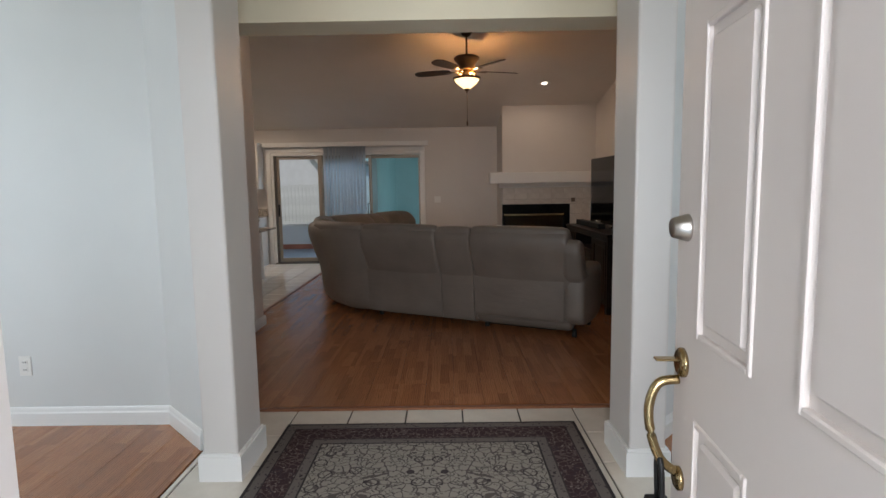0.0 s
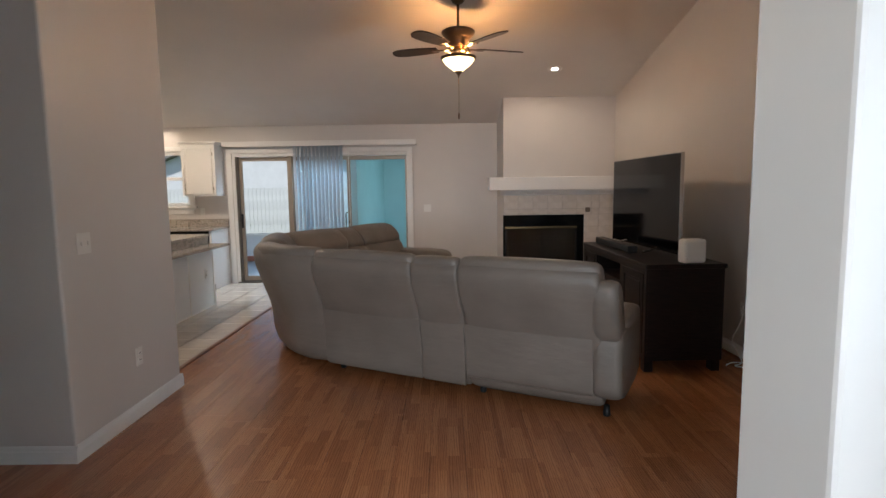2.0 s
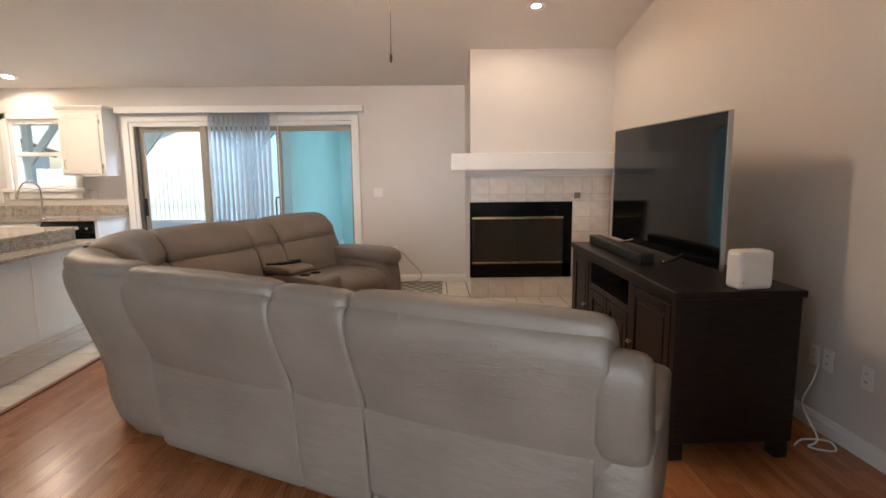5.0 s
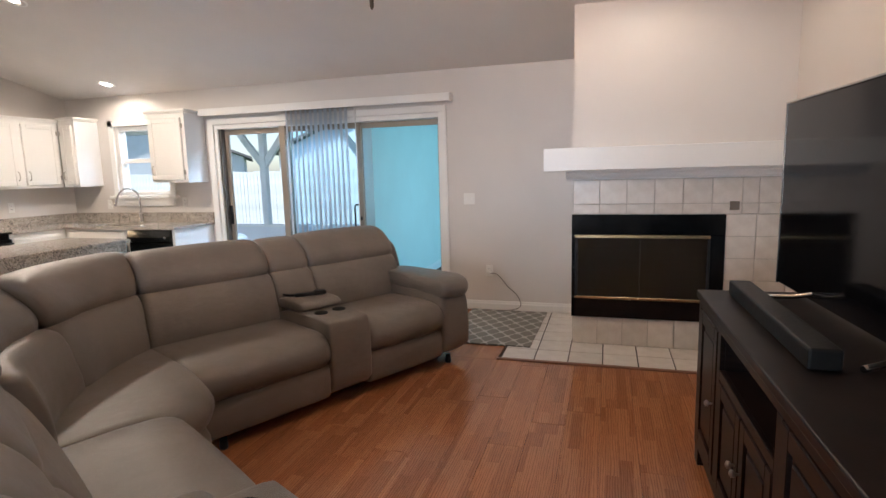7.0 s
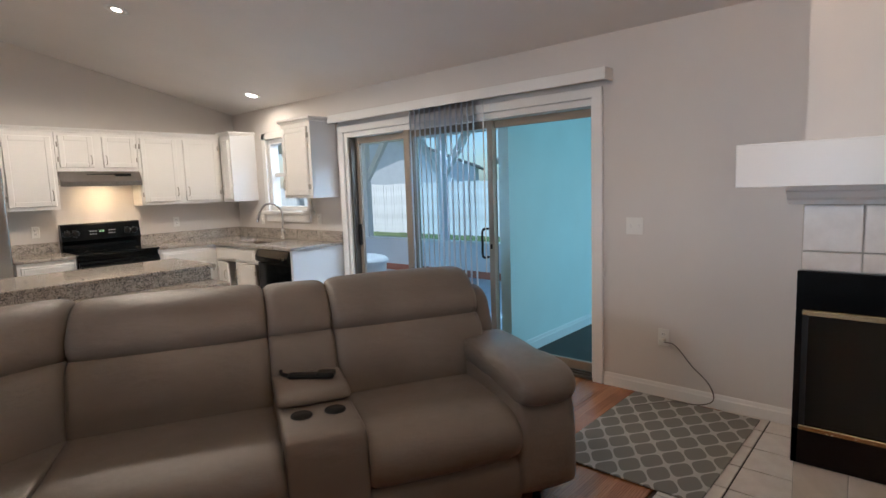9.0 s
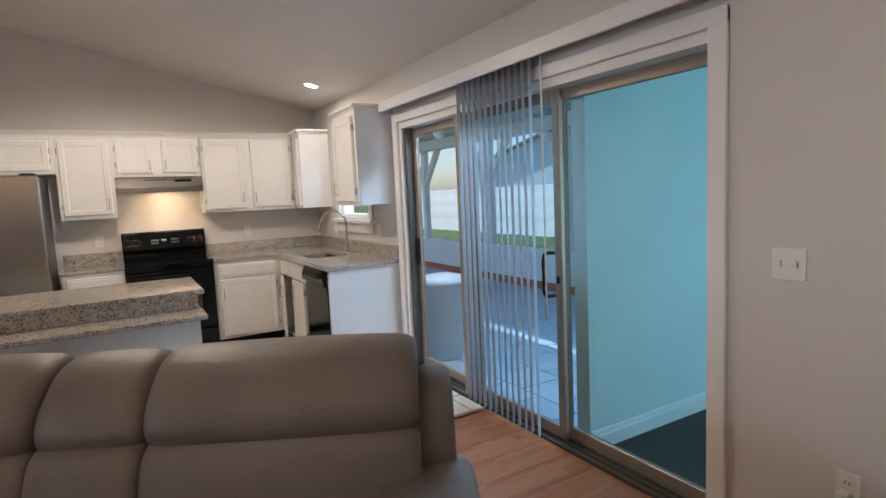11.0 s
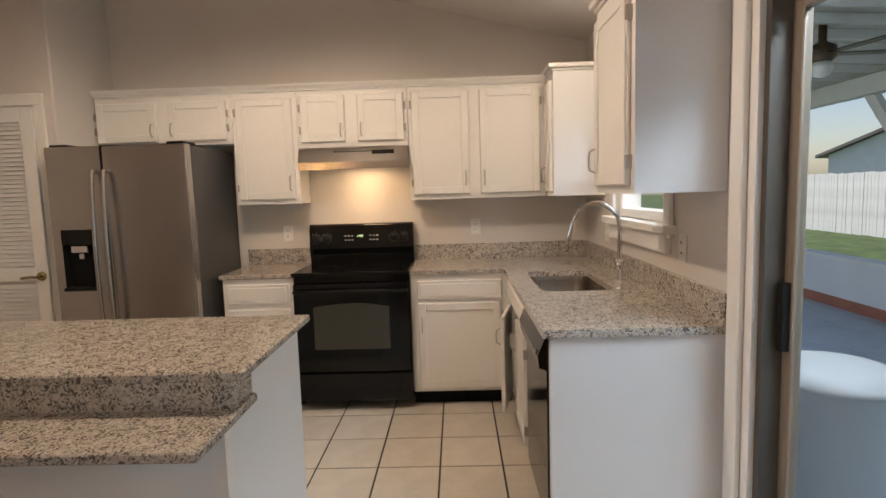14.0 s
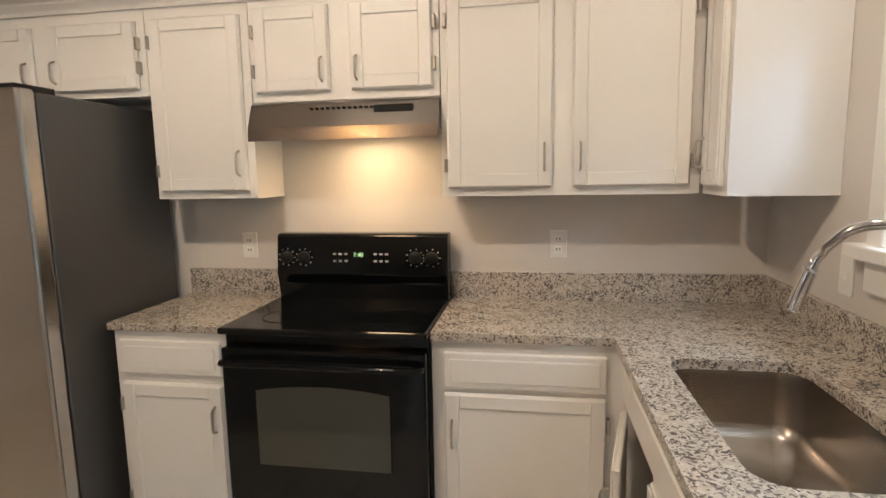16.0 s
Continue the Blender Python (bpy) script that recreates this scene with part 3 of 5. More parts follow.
def sash(x0, x1, y, mat, w=0.055):
    boxes("sash", M_ALU, [(x0, x0 + w, y, y + 0.032, 0.03, 1.985), (x1 - w, x1, y, y + 0.032, 0.03, 1.985), (x0 + w, x1 - w, y, y + 0.032, 0.03, 0.10),
                          (x0 + w, x1 - w, y, y + 0.032, 1.925, 1.985)], SD, bevel=0.004)
    g = boxes("pane", mat, [(x0 + w, x1 - w, y + 0.013, y + 0.018, 0.10, 1.925)], SD)
    g.visible_shadow = False


sash(-2.20, -1.33, 0.085, M_GLASS)
sash(-1.38, -0.43, 0.040, M_GLASSB)
sash(-0.47, 0.457, 0.085, M_GLASSB, 0.03)
boxes("mullion", M_ALU, [(-1.41, -1.335, -0.004, 0.036, 0.03, 1.99)], SD, bevel=0.004)
tube("pull_handle", M_BLACKMAT, [(-0.49, 0.04, 0.86), (-0.505, -0.02, 0.87), (-0.505, -0.025, 0.98), (-0.505, -0.02, 1.09), (-0.49, 0.04, 1.10)], 0.010, SD)
boxes("latch", M_BLACKMAT, [(-2.185, -2.16, 0.06, 0.085, 0.88, 1.10), (-0.47, -0.45, 0.035, 0.04, 0.93, 0.97)], SD)

# kitchen window
KW = tagged(new("window_1"), "white double-hung kitchen window with a deep sill", "window", kind="structure")
KW.location = (0, NORTH, 0)
boxes("frame", M_TRIM, [(-3.748, -3.70, 0.02, 0.13, 1.242, 2.088), (-3.0, -2.952, 0.02, 0.13, 1.242, 2.088), (-3.70, -3.0, 0.02, 0.13, 2.03, 2.088), (-3.70, -3.0, 0.02, 0.13, 1.242, 1.29),
                        (-3.70, -3.0, 0.06, 0.11, 1.64, 1.69)], KW, bevel=0.003)
boxes("casing", M_TRIM, [(-3.82, -3.748, -0.02, 0, 1.18, 2.16), (-2.952, -2.88, -0.02, 0, 1.18, 2.16), (-3.82, -2.88, -0.02, 0, 2.088, 2.16)], KW, bevel=0.003)
boxes("sill", M_TRIM, [(-3.86, -2.84, -0.06, 0.02, 1.20, 1.24), (-3.80, -2.90, -0.03, 0, 1.11, 1.20)], KW, bevel=0.006, seg=2)
kp = boxes("pane", M_GLASS, [(-3.70, -3.0, 0.083, 0.087, 1.29, 2.03)], KW)
kp.visible_shadow = False

# ---- living room ----
valance = boxes("valance", M_TRIM, [(-2.38, 0.62, NORTH - 0.125, NORTH - 0.105, 2.135, 2.215), (-2.38, -2.36, NORTH - 0.105, NORTH, 2.135, 2.215), (0.60, 0.62, NORTH - 0.105, NORTH, 2.135, 2.215),
                                    (-2.38, 0.62, NORTH - 0.105, NORTH, 2.205, 2.215), (-2.36, 0.60, NORTH - 0.07, NORTH - 0.04, 2.165, 2.20)], bevel=0.003)
tagged(valance, "white wooden valance box above the sliding door", "valance")
blinds = thing("vertical_blind", (0, NORTH - 0.055, 0), "white vertical vinyl blinds partly drawn across the glass door", "blinds")


def slat_mesh():
    bm = bmesh.new()
    pts = [(-0.044 + 0.088 * i / 6, 0.010 * (1 - ((i - 3) / 3) ** 2)) for i in range(7)]
    outline = pts + [(x, y + 0.0012) for x, y in pts[::-1]]
    lo = [bm.verts.new((x, y, 0.05)) for x, y in outline]
    hi = [bm.verts.new((x, y, 2.165)) for x, y in outline]
    bm.faces.new(lo)
    bm.faces.new(hi[::-1])
    for i in range(len(outline)):
        j = (i + 1) % len(outline)
        bm.faces.new((lo[i], hi[i], hi[j], lo[j]))
    return bm


first_slat = from_bm("slat", slat_mesh(), M_BLIND, blinds, smooth=False)
rng = random.Random(4)
for i in range(13):
    s = first_slat if i == 0 else new("slat", first_slat.data)
    s.parent = blinds
    s.matrix_basis = pose(-1.27 + i * 0.060, 0, 0, 0, 0, -43 + rng.uniform(-5, 5))
tube("wand", M_PLASTIC, [(-0.43, -0.02, 2.16), (-0.43, -0.02, 0.75)], 0.005, blinds, smooth_path=False)


def plate(name, loc, rz, label, kind="outlet"):
    """A wall plate with its sockets or rockers, facing -y before the turn."""
    e = thing(name, loc, label, "wall plate", rz)
    boxes("plate", M_PLASTIC, [(-0.036, 0.036, -0.006, 0, -0.058, 0.058)] if kind != "double" else [(-0.058, 0.058, -0.006, 0, -0.058, 0.058)], e, bevel=0.002)
    if kind == "outlet":
        each("socket", M_TRIM, [(-0.017, 0.017, -0.009, -0.006, 0.008, 0.036), (-0.017, 0.017, -0.009, -0.006, -0.036, -0.008)], e, bevel=0.003)
        each("slot", M_RECESS, [(a, a + 0.003, -0.0105, -0.009, z, z + 0.010) for a in (-0.008, 0.005) for z in (0.018, -0.026)], e)
    else:
        ws = (-0.028, 0.028) if kind == "double" else (0,)
        each("toggle", M_TRIM, [(w - 0.006, w + 0.006, -0.016, -0.006, -0.012, 0.012) for w in ws], e, bevel=0.001)
    return e


plate("light_switch", (0.774, NORTH, 1.155), 0, "white double toggle switch plate on the greige wall", "double")
plate("wall_outlet", (0.976, NORTH, 0.412), 0, "white wall outlet with a plugged-in cord")
plate("light_switch", (-0.94, 5.70, 1.173), 90, "white double toggle switch plate on the hall wall", "double")
plate("wall_outlet", (-0.94, 6.15, 0.391), 90, "white outlet low on the hall wall")
for yy in (6.87, 7.12, 7.22):
    plate("wall_outlet", (east_x(yy), yy, 0.405), -90, "white outlet low on the living room wall")
plate("wall_outlet", (-1.53, 4.29, 0.36), 0, "white outlet on the pale dining room wall")
boxes("plug", M_PLASTIC, [(0.955, 0.995, NORTH - 0.045, NORTH - 0.011, 0.375, 0.41)], bevel=0.004)
tagged(bpy.data.objects["plug"], "white adapter plugged into the wall outlet", "plug")
tagged(tube("power_cord", M_CABLE, [(0.99, NORTH - 0.04, 0.39), (1.07, NORTH - 0.05, 0.38), (1.17, NORTH - 0.04, 0.26), (1.27, NORTH - 0.03, 0.16), (1.30, NORTH - 0.03, 0.06), (1.22, NORTH - 0.06, 0.02),
                                    (1.05, NORTH - 0.1, 0.012), (0.9, NORTH - 0.3, 0.012)], 0.004), "thin dark power cord hanging to the floor", "cord")
tagged(tube("white_cable", M_PLASTIC, [(3.50, 7.12, 0.39), (3.46, 7.10, 0.30), (3.40, 7.08, 0.18), (3.44, 7.00, 0.03), (3.36, 6.95, 0.012), (3.46, 6.90, 0.012), (3.50, 7.0, 0.012), (3.38, 7.02, 0.016), (3.30, 6.97, 0.012)], 0.005),
       "loose white cable heaped on the floor behind the console", "cable")

# fireplace
fp = thing("fireplace", (0, 10.37, 0), "black prefabricated fireplace with brass-trimmed glass doors", "fireplace")
boxes("surround", M_BLACK, [(1.862, 2.985, -0.03, 0.01, 0.91, 1.07), (1.862, 1.888, -0.03, 0.01, 0.235, 0.91), (2.885, 2.985, -0.03, 0.01, 0.235, 0.91), (1.862, 2.985, -0.03, 0.01, 0.235, 0.39)], fp, bevel=0.003)
each("trim", M_GOLD, [(1.888, 2.885, -0.044, -0.02, 0.885, 0.91), (1.888, 2.885, -0.044, -0.02, 0.39, 0.412)], fp, bevel=0.003)
each("door_frame", M_BLACKMAT, [(1.888, 1.91, -0.04, -0.02, 0.412, 0.885), (2.863, 2.885, -0.04, -0.02, 0.412, 0.885), (2.383, 2.387, -0.034, -0.022, 0.412, 0.885)], fp)
each("glass_door", glass("smoky_glass", (0.30, 0.29, 0.28)), [(1.91, 2.382, -0.032, -0.028, 0.412, 0.885), (2.388, 2.863, -0.032, -0.028, 0.412, 0.885)], fp)
boxes("firebox", M_SOOT, [(1.905, 2.955, 0.50, 0.56, 0.27, 1.01), (1.902, 1.93, 0.02, 0.5, 0.27, 1.01), (2.93, 2.957, 0.02, 0.5, 0.27, 1.01), (1.93, 2.93, 0.02, 0.5, 0.262, 0.29)], fp)
rl = random.Random(8)
each("fireback_rib", M_LOG, [(x, x + 0.05, 0.455, 0.498, 0.34, 0.34 + rl.uniform(0.28, 0.4)) for x in (2.12, 2.23, 2.33, 2.44, 2.55, 2.66)], fp, bevel=0.01)
tube("log", M_LOG, [(2.10, 0.26, 0.40), (2.4, 0.24, 0.42), (2.72, 0.30, 0.40)], 0.055, fp)
tube("log", M_LOG, [(2.2, 0.36, 0.42), (2.45, 0.38, 0.46), (2.65, 0.34, 0.44)], 0.045, fp)
tube("grate", M_BLACKMAT, [(2.05, 0.2, 0.34), (2.75, 0.2, 0.34)], 0.012, fp, smooth_path=False)

mantel = thing("mantel", (0, 10.37, 0), "white painted wooden mantel shelf with crown moulding", "mantel")
boxes("shelf", M_TRIM, [(1.655, ex + 0.01, -0.19, -0.003, 1.42, 1.595), (1.655, 1.867, -0.003, 0.10, 1.42, 1.595)], mantel, bevel=0.004)
prism("moulding", M_TRIM, [(-0.003, 1.345), (-0.012, 1.345), (-0.016, 1.362), (-0.034, 1.372), (-0.045, 1.395), (-0.075, 1.402), (-0.08, 1.418), (-0.003, 1.418)], 1.815, ex, mantel, axis="x")

# grey rug, its far edge at the wall
rug = boxes("trellis_rug", M_TRELLIS, [(-0.385, 0.385, -0.56, 0.56, 0, 0.010)], bevel=0.003)
rug.matrix_world = pose(1.175, 10.71, 0.003, 0, 0, -1)
tagged(rug, "small grey rug with a pale trellis pattern", "rug")

# television console and what stands on it
CH = 0.85
con = thing("tv_console", (2.57, 7.745, 0), "espresso-stained wooden media console with panelled doors and an open shelf", "console", 1.0)
L2, DP = 0.915, 0.62
boxes("body", M_ESPRESSO, [(0.03, DP, -L2 + 0.02, -L2 + 0.05, 0.09, CH - 0.035), (0.03, DP, L2 - 0.05, L2 - 0.02, 0.09, CH - 0.035), (DP - 0.02, DP, -L2 + 0.05, L2 - 0.05, 0.09, CH - 0.035),
                           (0.03, DP - 0.02, -L2 + 0.05, L2 - 0.05, 0.09, 0.12), (0.03, DP - 0.02, -0.30, 0.42, 0.60, 0.625), (0.03, DP - 0.02, -0.34, -0.30, 0.12, CH - 0.035), (0.03, DP - 0.02, 0.42, 0.46, 0.12, CH - 0.035)], con, bevel=0.002)
boxes("front_frame", M_ESPRESSO, [(0.012, 0.032, -L2 + 0.02, -L2 + 0.07, 0.09, CH - 0.035), (0.012, 0.032, L2 - 0.07, L2 - 0.02, 0.09, CH - 0.035), (0.012, 0.032, -L2 + 0.07, L2 - 0.07, CH - 0.075, CH - 0.035),
                                  (0.012, 0.032, -L2 + 0.07, L2 - 0.07, 0.09, 0.14), (0.012, 0.032, -0.345, -0.295, 0.14, CH - 0.075), (0.012, 0.032, 0.415, 0.465, 0.14, CH - 0.075), (0.012, 0.032, -0.295, 0.415, 0.59, 0.63)], con, bevel=0.002)
boxes("top", M_ESPRESSO, [(0.0, DP + 0.01, -L2, L2, CH - 0.035, CH)], con, bevel=0.006, seg=2)
each("foot", M_ESPRESSO, [(x, x + 0.07, y, y + 0.08, 0.0, 0.09) for x in (0.015, DP - 0.08) for y in (-L2 + 0.025, L2 - 0.105)], con, bevel=0.004)
for y0, y1, z0, z1 in ((0.47, L2 - 0.075, 0.145, CH - 0.08), (0.065, 0.41, 0.145, 0.585), (-0.29, 0.055, 0.145, 0.585), (-L2 + 0.075, -0.35, 0.145, CH - 0.08)):
    d = boxes("door", M_ESPRESSO, [(0.008, 0.026, y0, y0 + 0.055, z0, z1), (0.008, 0.026, y1 - 0.055, y1, z0, z1), (0.008, 0.026, y0 + 0.055, y1 - 0.055, z0, z0 + 0.055),
                                   (0.008, 0.026, y0 + 0.055, y1 - 0.055, z1 - 0.055, z1), (0.020, 0.028, y0 + 0.055, y1 - 0.055, z0 + 0.055, z1 - 0.055)], con, bevel=0.003)
    boxes("door_panel", M_ESPRESSO, [(0.012, 0.022, y0 + 0.075, y1 - 0.075, z0 + 0.075, z1 - 0.075)], con, bevel=0.006)
for y, z in ((0.50, 0.45), (0.09, 0.40), (0.03, 0.40), (-0.38, 0.45)):
    turned("knob", M_NICKEL, [(0.004, 0.0), (0.005, -0.012), (0.013, -0.018), (0.014, -0.026), (0.006, -0.032)], con, (0.008, y, z), 14, "x")
tvm = thing("television", (2.99, 8.06, CH + 0.001), "large flat black television with a silver edge on a splayed stand", "television", 3.0)
boxes("screen", M_TV, [(-0.011, 0.012, -0.775, 0.775, 0.015, 0.865)], tvm, bevel=0.004)
boxes("bezel", M_STEEL, [(-0.013, 0.014, -0.785, -0.775, 0.012, 0.872), (-0.013, 0.014, 0.775, 0.785, 0.012, 0.872), (-0.013, 0.014, -0.775, 0.775, 0.865, 0.872)], tvm)
boxes("back_bulge", M_BLACKMAT, [(0.012, 0.06, -0.55, 0.55, 0.06, 0.56)], tvm, bevel=0.01)
for sgn in (-1, 1):
    tube("stand_leg", M_STEEL, [(0.01, sgn * 0.36, 0.05), (-0.06, sgn * 0.40, 0.025), (-0.18, sgn * 0.46, 0.010)], 0.010, tvm)
    tube("stand_leg", M_STEEL, [(0.02, sgn * 0.36, 0.05), (0.07, sgn * 0.40, 0.025), (0.15, sgn * 0.46, 0.010)], 0.010, tvm)
sbar = boxes("sound_bar", M_BLACKMAT, [(-0.045, 0.045, -0.50, 0.50, 0, 0.065)], bevel=0.008, seg=2)
sbar.matrix_world = pose(2.73, 8.08, CH + 0.001, 0, 0, 1)
tagged(sbar, "long black sound bar lying on the console", "sound bar")
router = thing("router", (2.97, 6.915, CH + 0.001), "white plastic wifi router box on the console", "router", 8)
bmr = bmesh.new()
add_box(bmr, -0.09, 0.09, -0.055, 0.055, 0, 0.185, 0.022, 3)
from_bm("case", bmr, M_PLASTIC, router)
boxes("led", M_MARK, [(-0.075, -0.065, -0.0565, -0.0545, 0.035, 0.04)], router)

# ceiling fan
FZ = 2.495
fan = thing("ceiling_fan", (FAN[0], FAN[1], FZ), "dark bronze five-blade ceiling fan with a lit amber glass bowl", "ceiling fan")
CZ = ceiling_z(FAN[1]) - FZ
turned("canopy", M_BRONZE, [(0.02, CZ - 0.10), (0.05, CZ - 0.085), (0.075, CZ - 0.04), (0.078, CZ + 0.03)], fan)
tube("downrod", M_BRONZE, [(0, 0, 0.42), (0, 0, CZ - 0.08)], 0.013, fan, smooth_path=False)
turned("motor_housing", M_BRONZE, [(0.03, 0.445), (0.06, 0.44), (0.135, 0.425), (0.157, 0.41), (0.155, 0.39), (0.125, 0.355), (0.10, 0.325), (0.10, 0.29), (0.075, 0.265)], fan, n=32)
turned("light_kit_neck", M_BRASS, [(0.07, 0.27), (0.062, 0.245), (0.085, 0.225), (0.06, 0.20), (0.05, 0.175)], fan)
turned("light_kit", M_BRONZE, [(0.13, 0.172), (0.152, 0.186), (0.168, 0.180), (0.166, 0.163), (0.148, 0.156)], fan, n=32)
bowl = turned("glass_bowl", M_BOWL, [(0.15, 0.166), (0.146, 0.148), (0.122, 0.115), (0.085, 0.085), (0.058, 0.068), (0.050, 0.052), (0.006, 0.050)], fan, n=32)
finial = turned("finial", M_BRONZE, [(0.034, 0.056), (0.036, 0.046), (0.024, 0.030), (0.010, 0.020), (0.009, 0.006), (0.004, 0.0)], fan)
bowl.visible_shadow = finial.visible_shadow = False
for k in range(4):
    a = radians(45 + 90 * k)
    tube("scroll_arm", M_BRASS, [(0.06 * math.cos(a), 0.06 * math.sin(a), 0.245), (0.105 * math.cos(a), 0.105 * math.sin(a), 0.255), (0.13 * math.cos(a), 0.13 * math.sin(a), 0.225), (0.14 * math.cos(a), 0.14 * math.sin(a), 0.183)], 0.009, fan)


def blade(parent, ang):
    bm = bmesh.new()
    prof = [(0.20, 0.045), (0.28, 0.058), (0.42, 0.070), (0.55, 0.072), (0.62, 0.060), (0.655, 0.035), (0.665, 0.0)]
    pts = [(x, w) for x, w in prof] + [(x, -w) for x, w in prof[::-1][1:]]
    lo = [bm.verts.new((x, y, -0.004 + 0.2 * y)) for x, y in pts]
    hi = [bm.verts.new((x, y, 0.004 + 0.2 * y)) for x, y in pts]
    bm.faces.new(lo)
    bm.faces.new(hi[::-1])
    for i in range(len(pts)):
        j = (i + 1) % len(pts)
        bm.faces.new((lo[i], hi[i], hi[j], lo[j]))
    b = from_bm("blade", bm, M_BLADE, parent)
    b.matrix_basis = pose(0, 0, 0.262, 0, 0, ang)
    a = boxes("blade_iron", M_BRONZE, [(0.09, 0.24, -0.018, 0.018, -0.012, -0.004), (0.20, 0.26, -0.035, 0.035, -0.012, -0.005)], parent, bevel=0.003)
    a.matrix_basis = pose(0, 0, 0.262, 0, 0, ang)


for k in range(5):
    blade(fan, 18 + 72 * k)
tube("pull_chain", M_BRASS, [(0, 0, 0.01), (0.002, 0, -0.18), (0, 0, -0.335)], 0.0026, fan, n=6, smooth_path=False)
turned("chain_fob", M_BRONZE, [(0.004, -0.333), (0.009, -0.345), (0.009, -0.38), (0.004, -0.392)], fan, n=10)

# recessed lights
tilt = math.degrees(math.atan(0.239))
for lx, ly in RECESSED:
    e = thing("recessed_light", (lx, ly, ceiling_z(ly)), "lit round recessed ceiling light with white trim", "ceiling light", group="recessed ceiling lights")
    e.matrix_world = pose(lx, ly, ceiling_z(ly), -tilt, 0, 0)
    turned("trim_ring", M_TRIM, [(0.062, -0.001), (0.066, -0.008), (0.090, -0.006), (0.095, 0.002), (0.06, 0.003)], e)
    turned("lens", M_LED, [(0.061, -0.003), (0.03, -0.006), (0.005, -0.007)], e)
    for c in e.children:
        c.visible_shadow = False

# ---- sectional sofa ----
sofa = thing("sectional_sofa", (0, 0, 0), "taupe leather reclining sectional sofa with consoles and cup holders", "sofa")
SU, SV = Vector((0.887, -0.462)), Vector((0.462, 0.887))
SO = SU * -3.52 + SV * 6.20
sofa.matrix_world = Matrix.Translation((SO.x, SO.y, 0)) @ pose(0, 0, 0, 0, 0, math.degrees(math.atan2(-0.462, 0.887)))


def loft(name, backs, fronts, prof, mat, ends=0.03, swell=0.0, n_end=3, label=""):
    """A padded body: the profile (depth share, height) is carried from the back line to the front line, its ends rounded."""
    bm = bmesh.new()
    B, F = [Vector(b) for b in backs], [Vector(f) for f in fronts]
    # resample stations
    def at(P, s):
        s = min(max(s, 0), 1) * (len(P) - 1)
        i = min(int(s), len(P) - 2)
        return P[i].lerp(P[i + 1], s - i)
    length = sum((at(B, (k + 1) / 20).lerp(at(F, (k + 1) / 20), 0.5) - at(B, k / 20).lerp(at(F, k / 20), 0.5)).length for k in range(20))
    e = min(ends / max(length, 0.01), 0.35)
    st = [e * (1 - math.cos(math.pi / 2 * k / n_end)) for k in range(n_end + 1)]
    mids = 8
    ss = st + [e + (1 - 2 * e) * k / mids for k in range(1, mids)] + [1 - s for s in st[::-1]]
    cq = sum(p[0] for p in prof) / len(prof)
    cz = sum(p[1] for p in prof) / len(prof)
    # rounded outline by corner cutting
    P = [Vector(p) for p in prof]
    for _ in range(2):
        Q = []
        for i in range(len(P)):
            a, b = P[i], P[(i + 1) % len(P)]
            Q += [a.lerp(b, 0.25), a.lerp(b, 0.75)]
        P = Q
    depth = (at(F, 0.5) - at(B, 0.5)).length
    rings = []
    for s in ss:
        k = min(s, 1 - s) / e if e else 1
        shrink = 1.0
        if k < 1:
            shrink = math.sqrt(max(0.0, 1 - (1 - k) ** 2))
        fat = swell * math.sin(math.pi * s) ** 0.7 if 0 < s < 1 else 0
        ring = []
        b, f = at(B, s), at(F, s)
        for p in P:
            dq, dz = p.x - cq, p.y - cz
            ln = math.hypot(dq * depth, dz) + 1e-6
            cut = ends * 0.6 * (1 - shrink) - fat
            sc = max(0.05, (ln - cut) / ln)
            q, z = cq + dq * sc, cz + dz * sc
            w = b.lerp(f, q)
            ring.append(bm.verts.new((w.x, w.y, max(z, 0.03))))
        rings.append(ring)
    n = len(P)
    for a, b in zip(rings, rings[1:]):
        for i in range(n):
            bm.faces.new((a[i], a[(i + 1) % n], b[(i + 1) % n], b[i]))
    bm.faces.new(rings[0])
    bm.faces.new(rings[-1])
    ob = from_bm(name, bm, mat, sofa, smooth=True)
    if label:
        tagged(ob, label)
    return ob


SHELL = [(0.03, 0.05), (0.30, 0.05), (0.30, 0.45), (0.18, 0.70), (0.12, 0.90), (0.06, 0.955), (-0.04, 0.955), (-0.11, 0.86), (-0.05, 0.60), (0.0, 0.40)]
HEAD = [(0.08, 0.76), (0.25, 0.745), (0.30, 0.81), (0.26, 0.90), (0.13, 1.0), (-0.04, 0.995), (-0.03, 0.87)]
LUMB = [(0.16, 0.42), (0.36, 0.40), (0.40, 0.50), (0.345, 0.70), (0.28, 0.795), (0.14, 0.78)]
SEAT = [(0.28, 0.30), (0.92, 0.27), (0.99, 0.32), (1.0, 0.41), (0.93, 0.485), (0.70, 0.50), (0.40, 0.49), (0.28, 0.48)]
FOOT = [(0.80, 0.065), (0.95, 0.065), (0.965, 0.16), (0.965, 0.25), (0.94, 0.30), (0.80, 0.29)]
BASE = [(0.06, 0.06), (0.92, 0.06), (0.92, 0.30), (0.06, 0.30)]
FLAP = [(-0.012, 0.07), (0.04, 0.07), (0.04, 0.53), (-0.062, 0.53), (-0.058, 0.50), (-0.028, 0.30)]


def leaned(prof, lean, lift):
    """A back profile tipped backwards by lean at its top and drawn up by lift."""
    return [(q - lean * min(max((z - 0.45) / 0.5, 0), 1), z + lift * min(max((z - 0.6) / 0.3, 0), 1)) for q, z in prof]


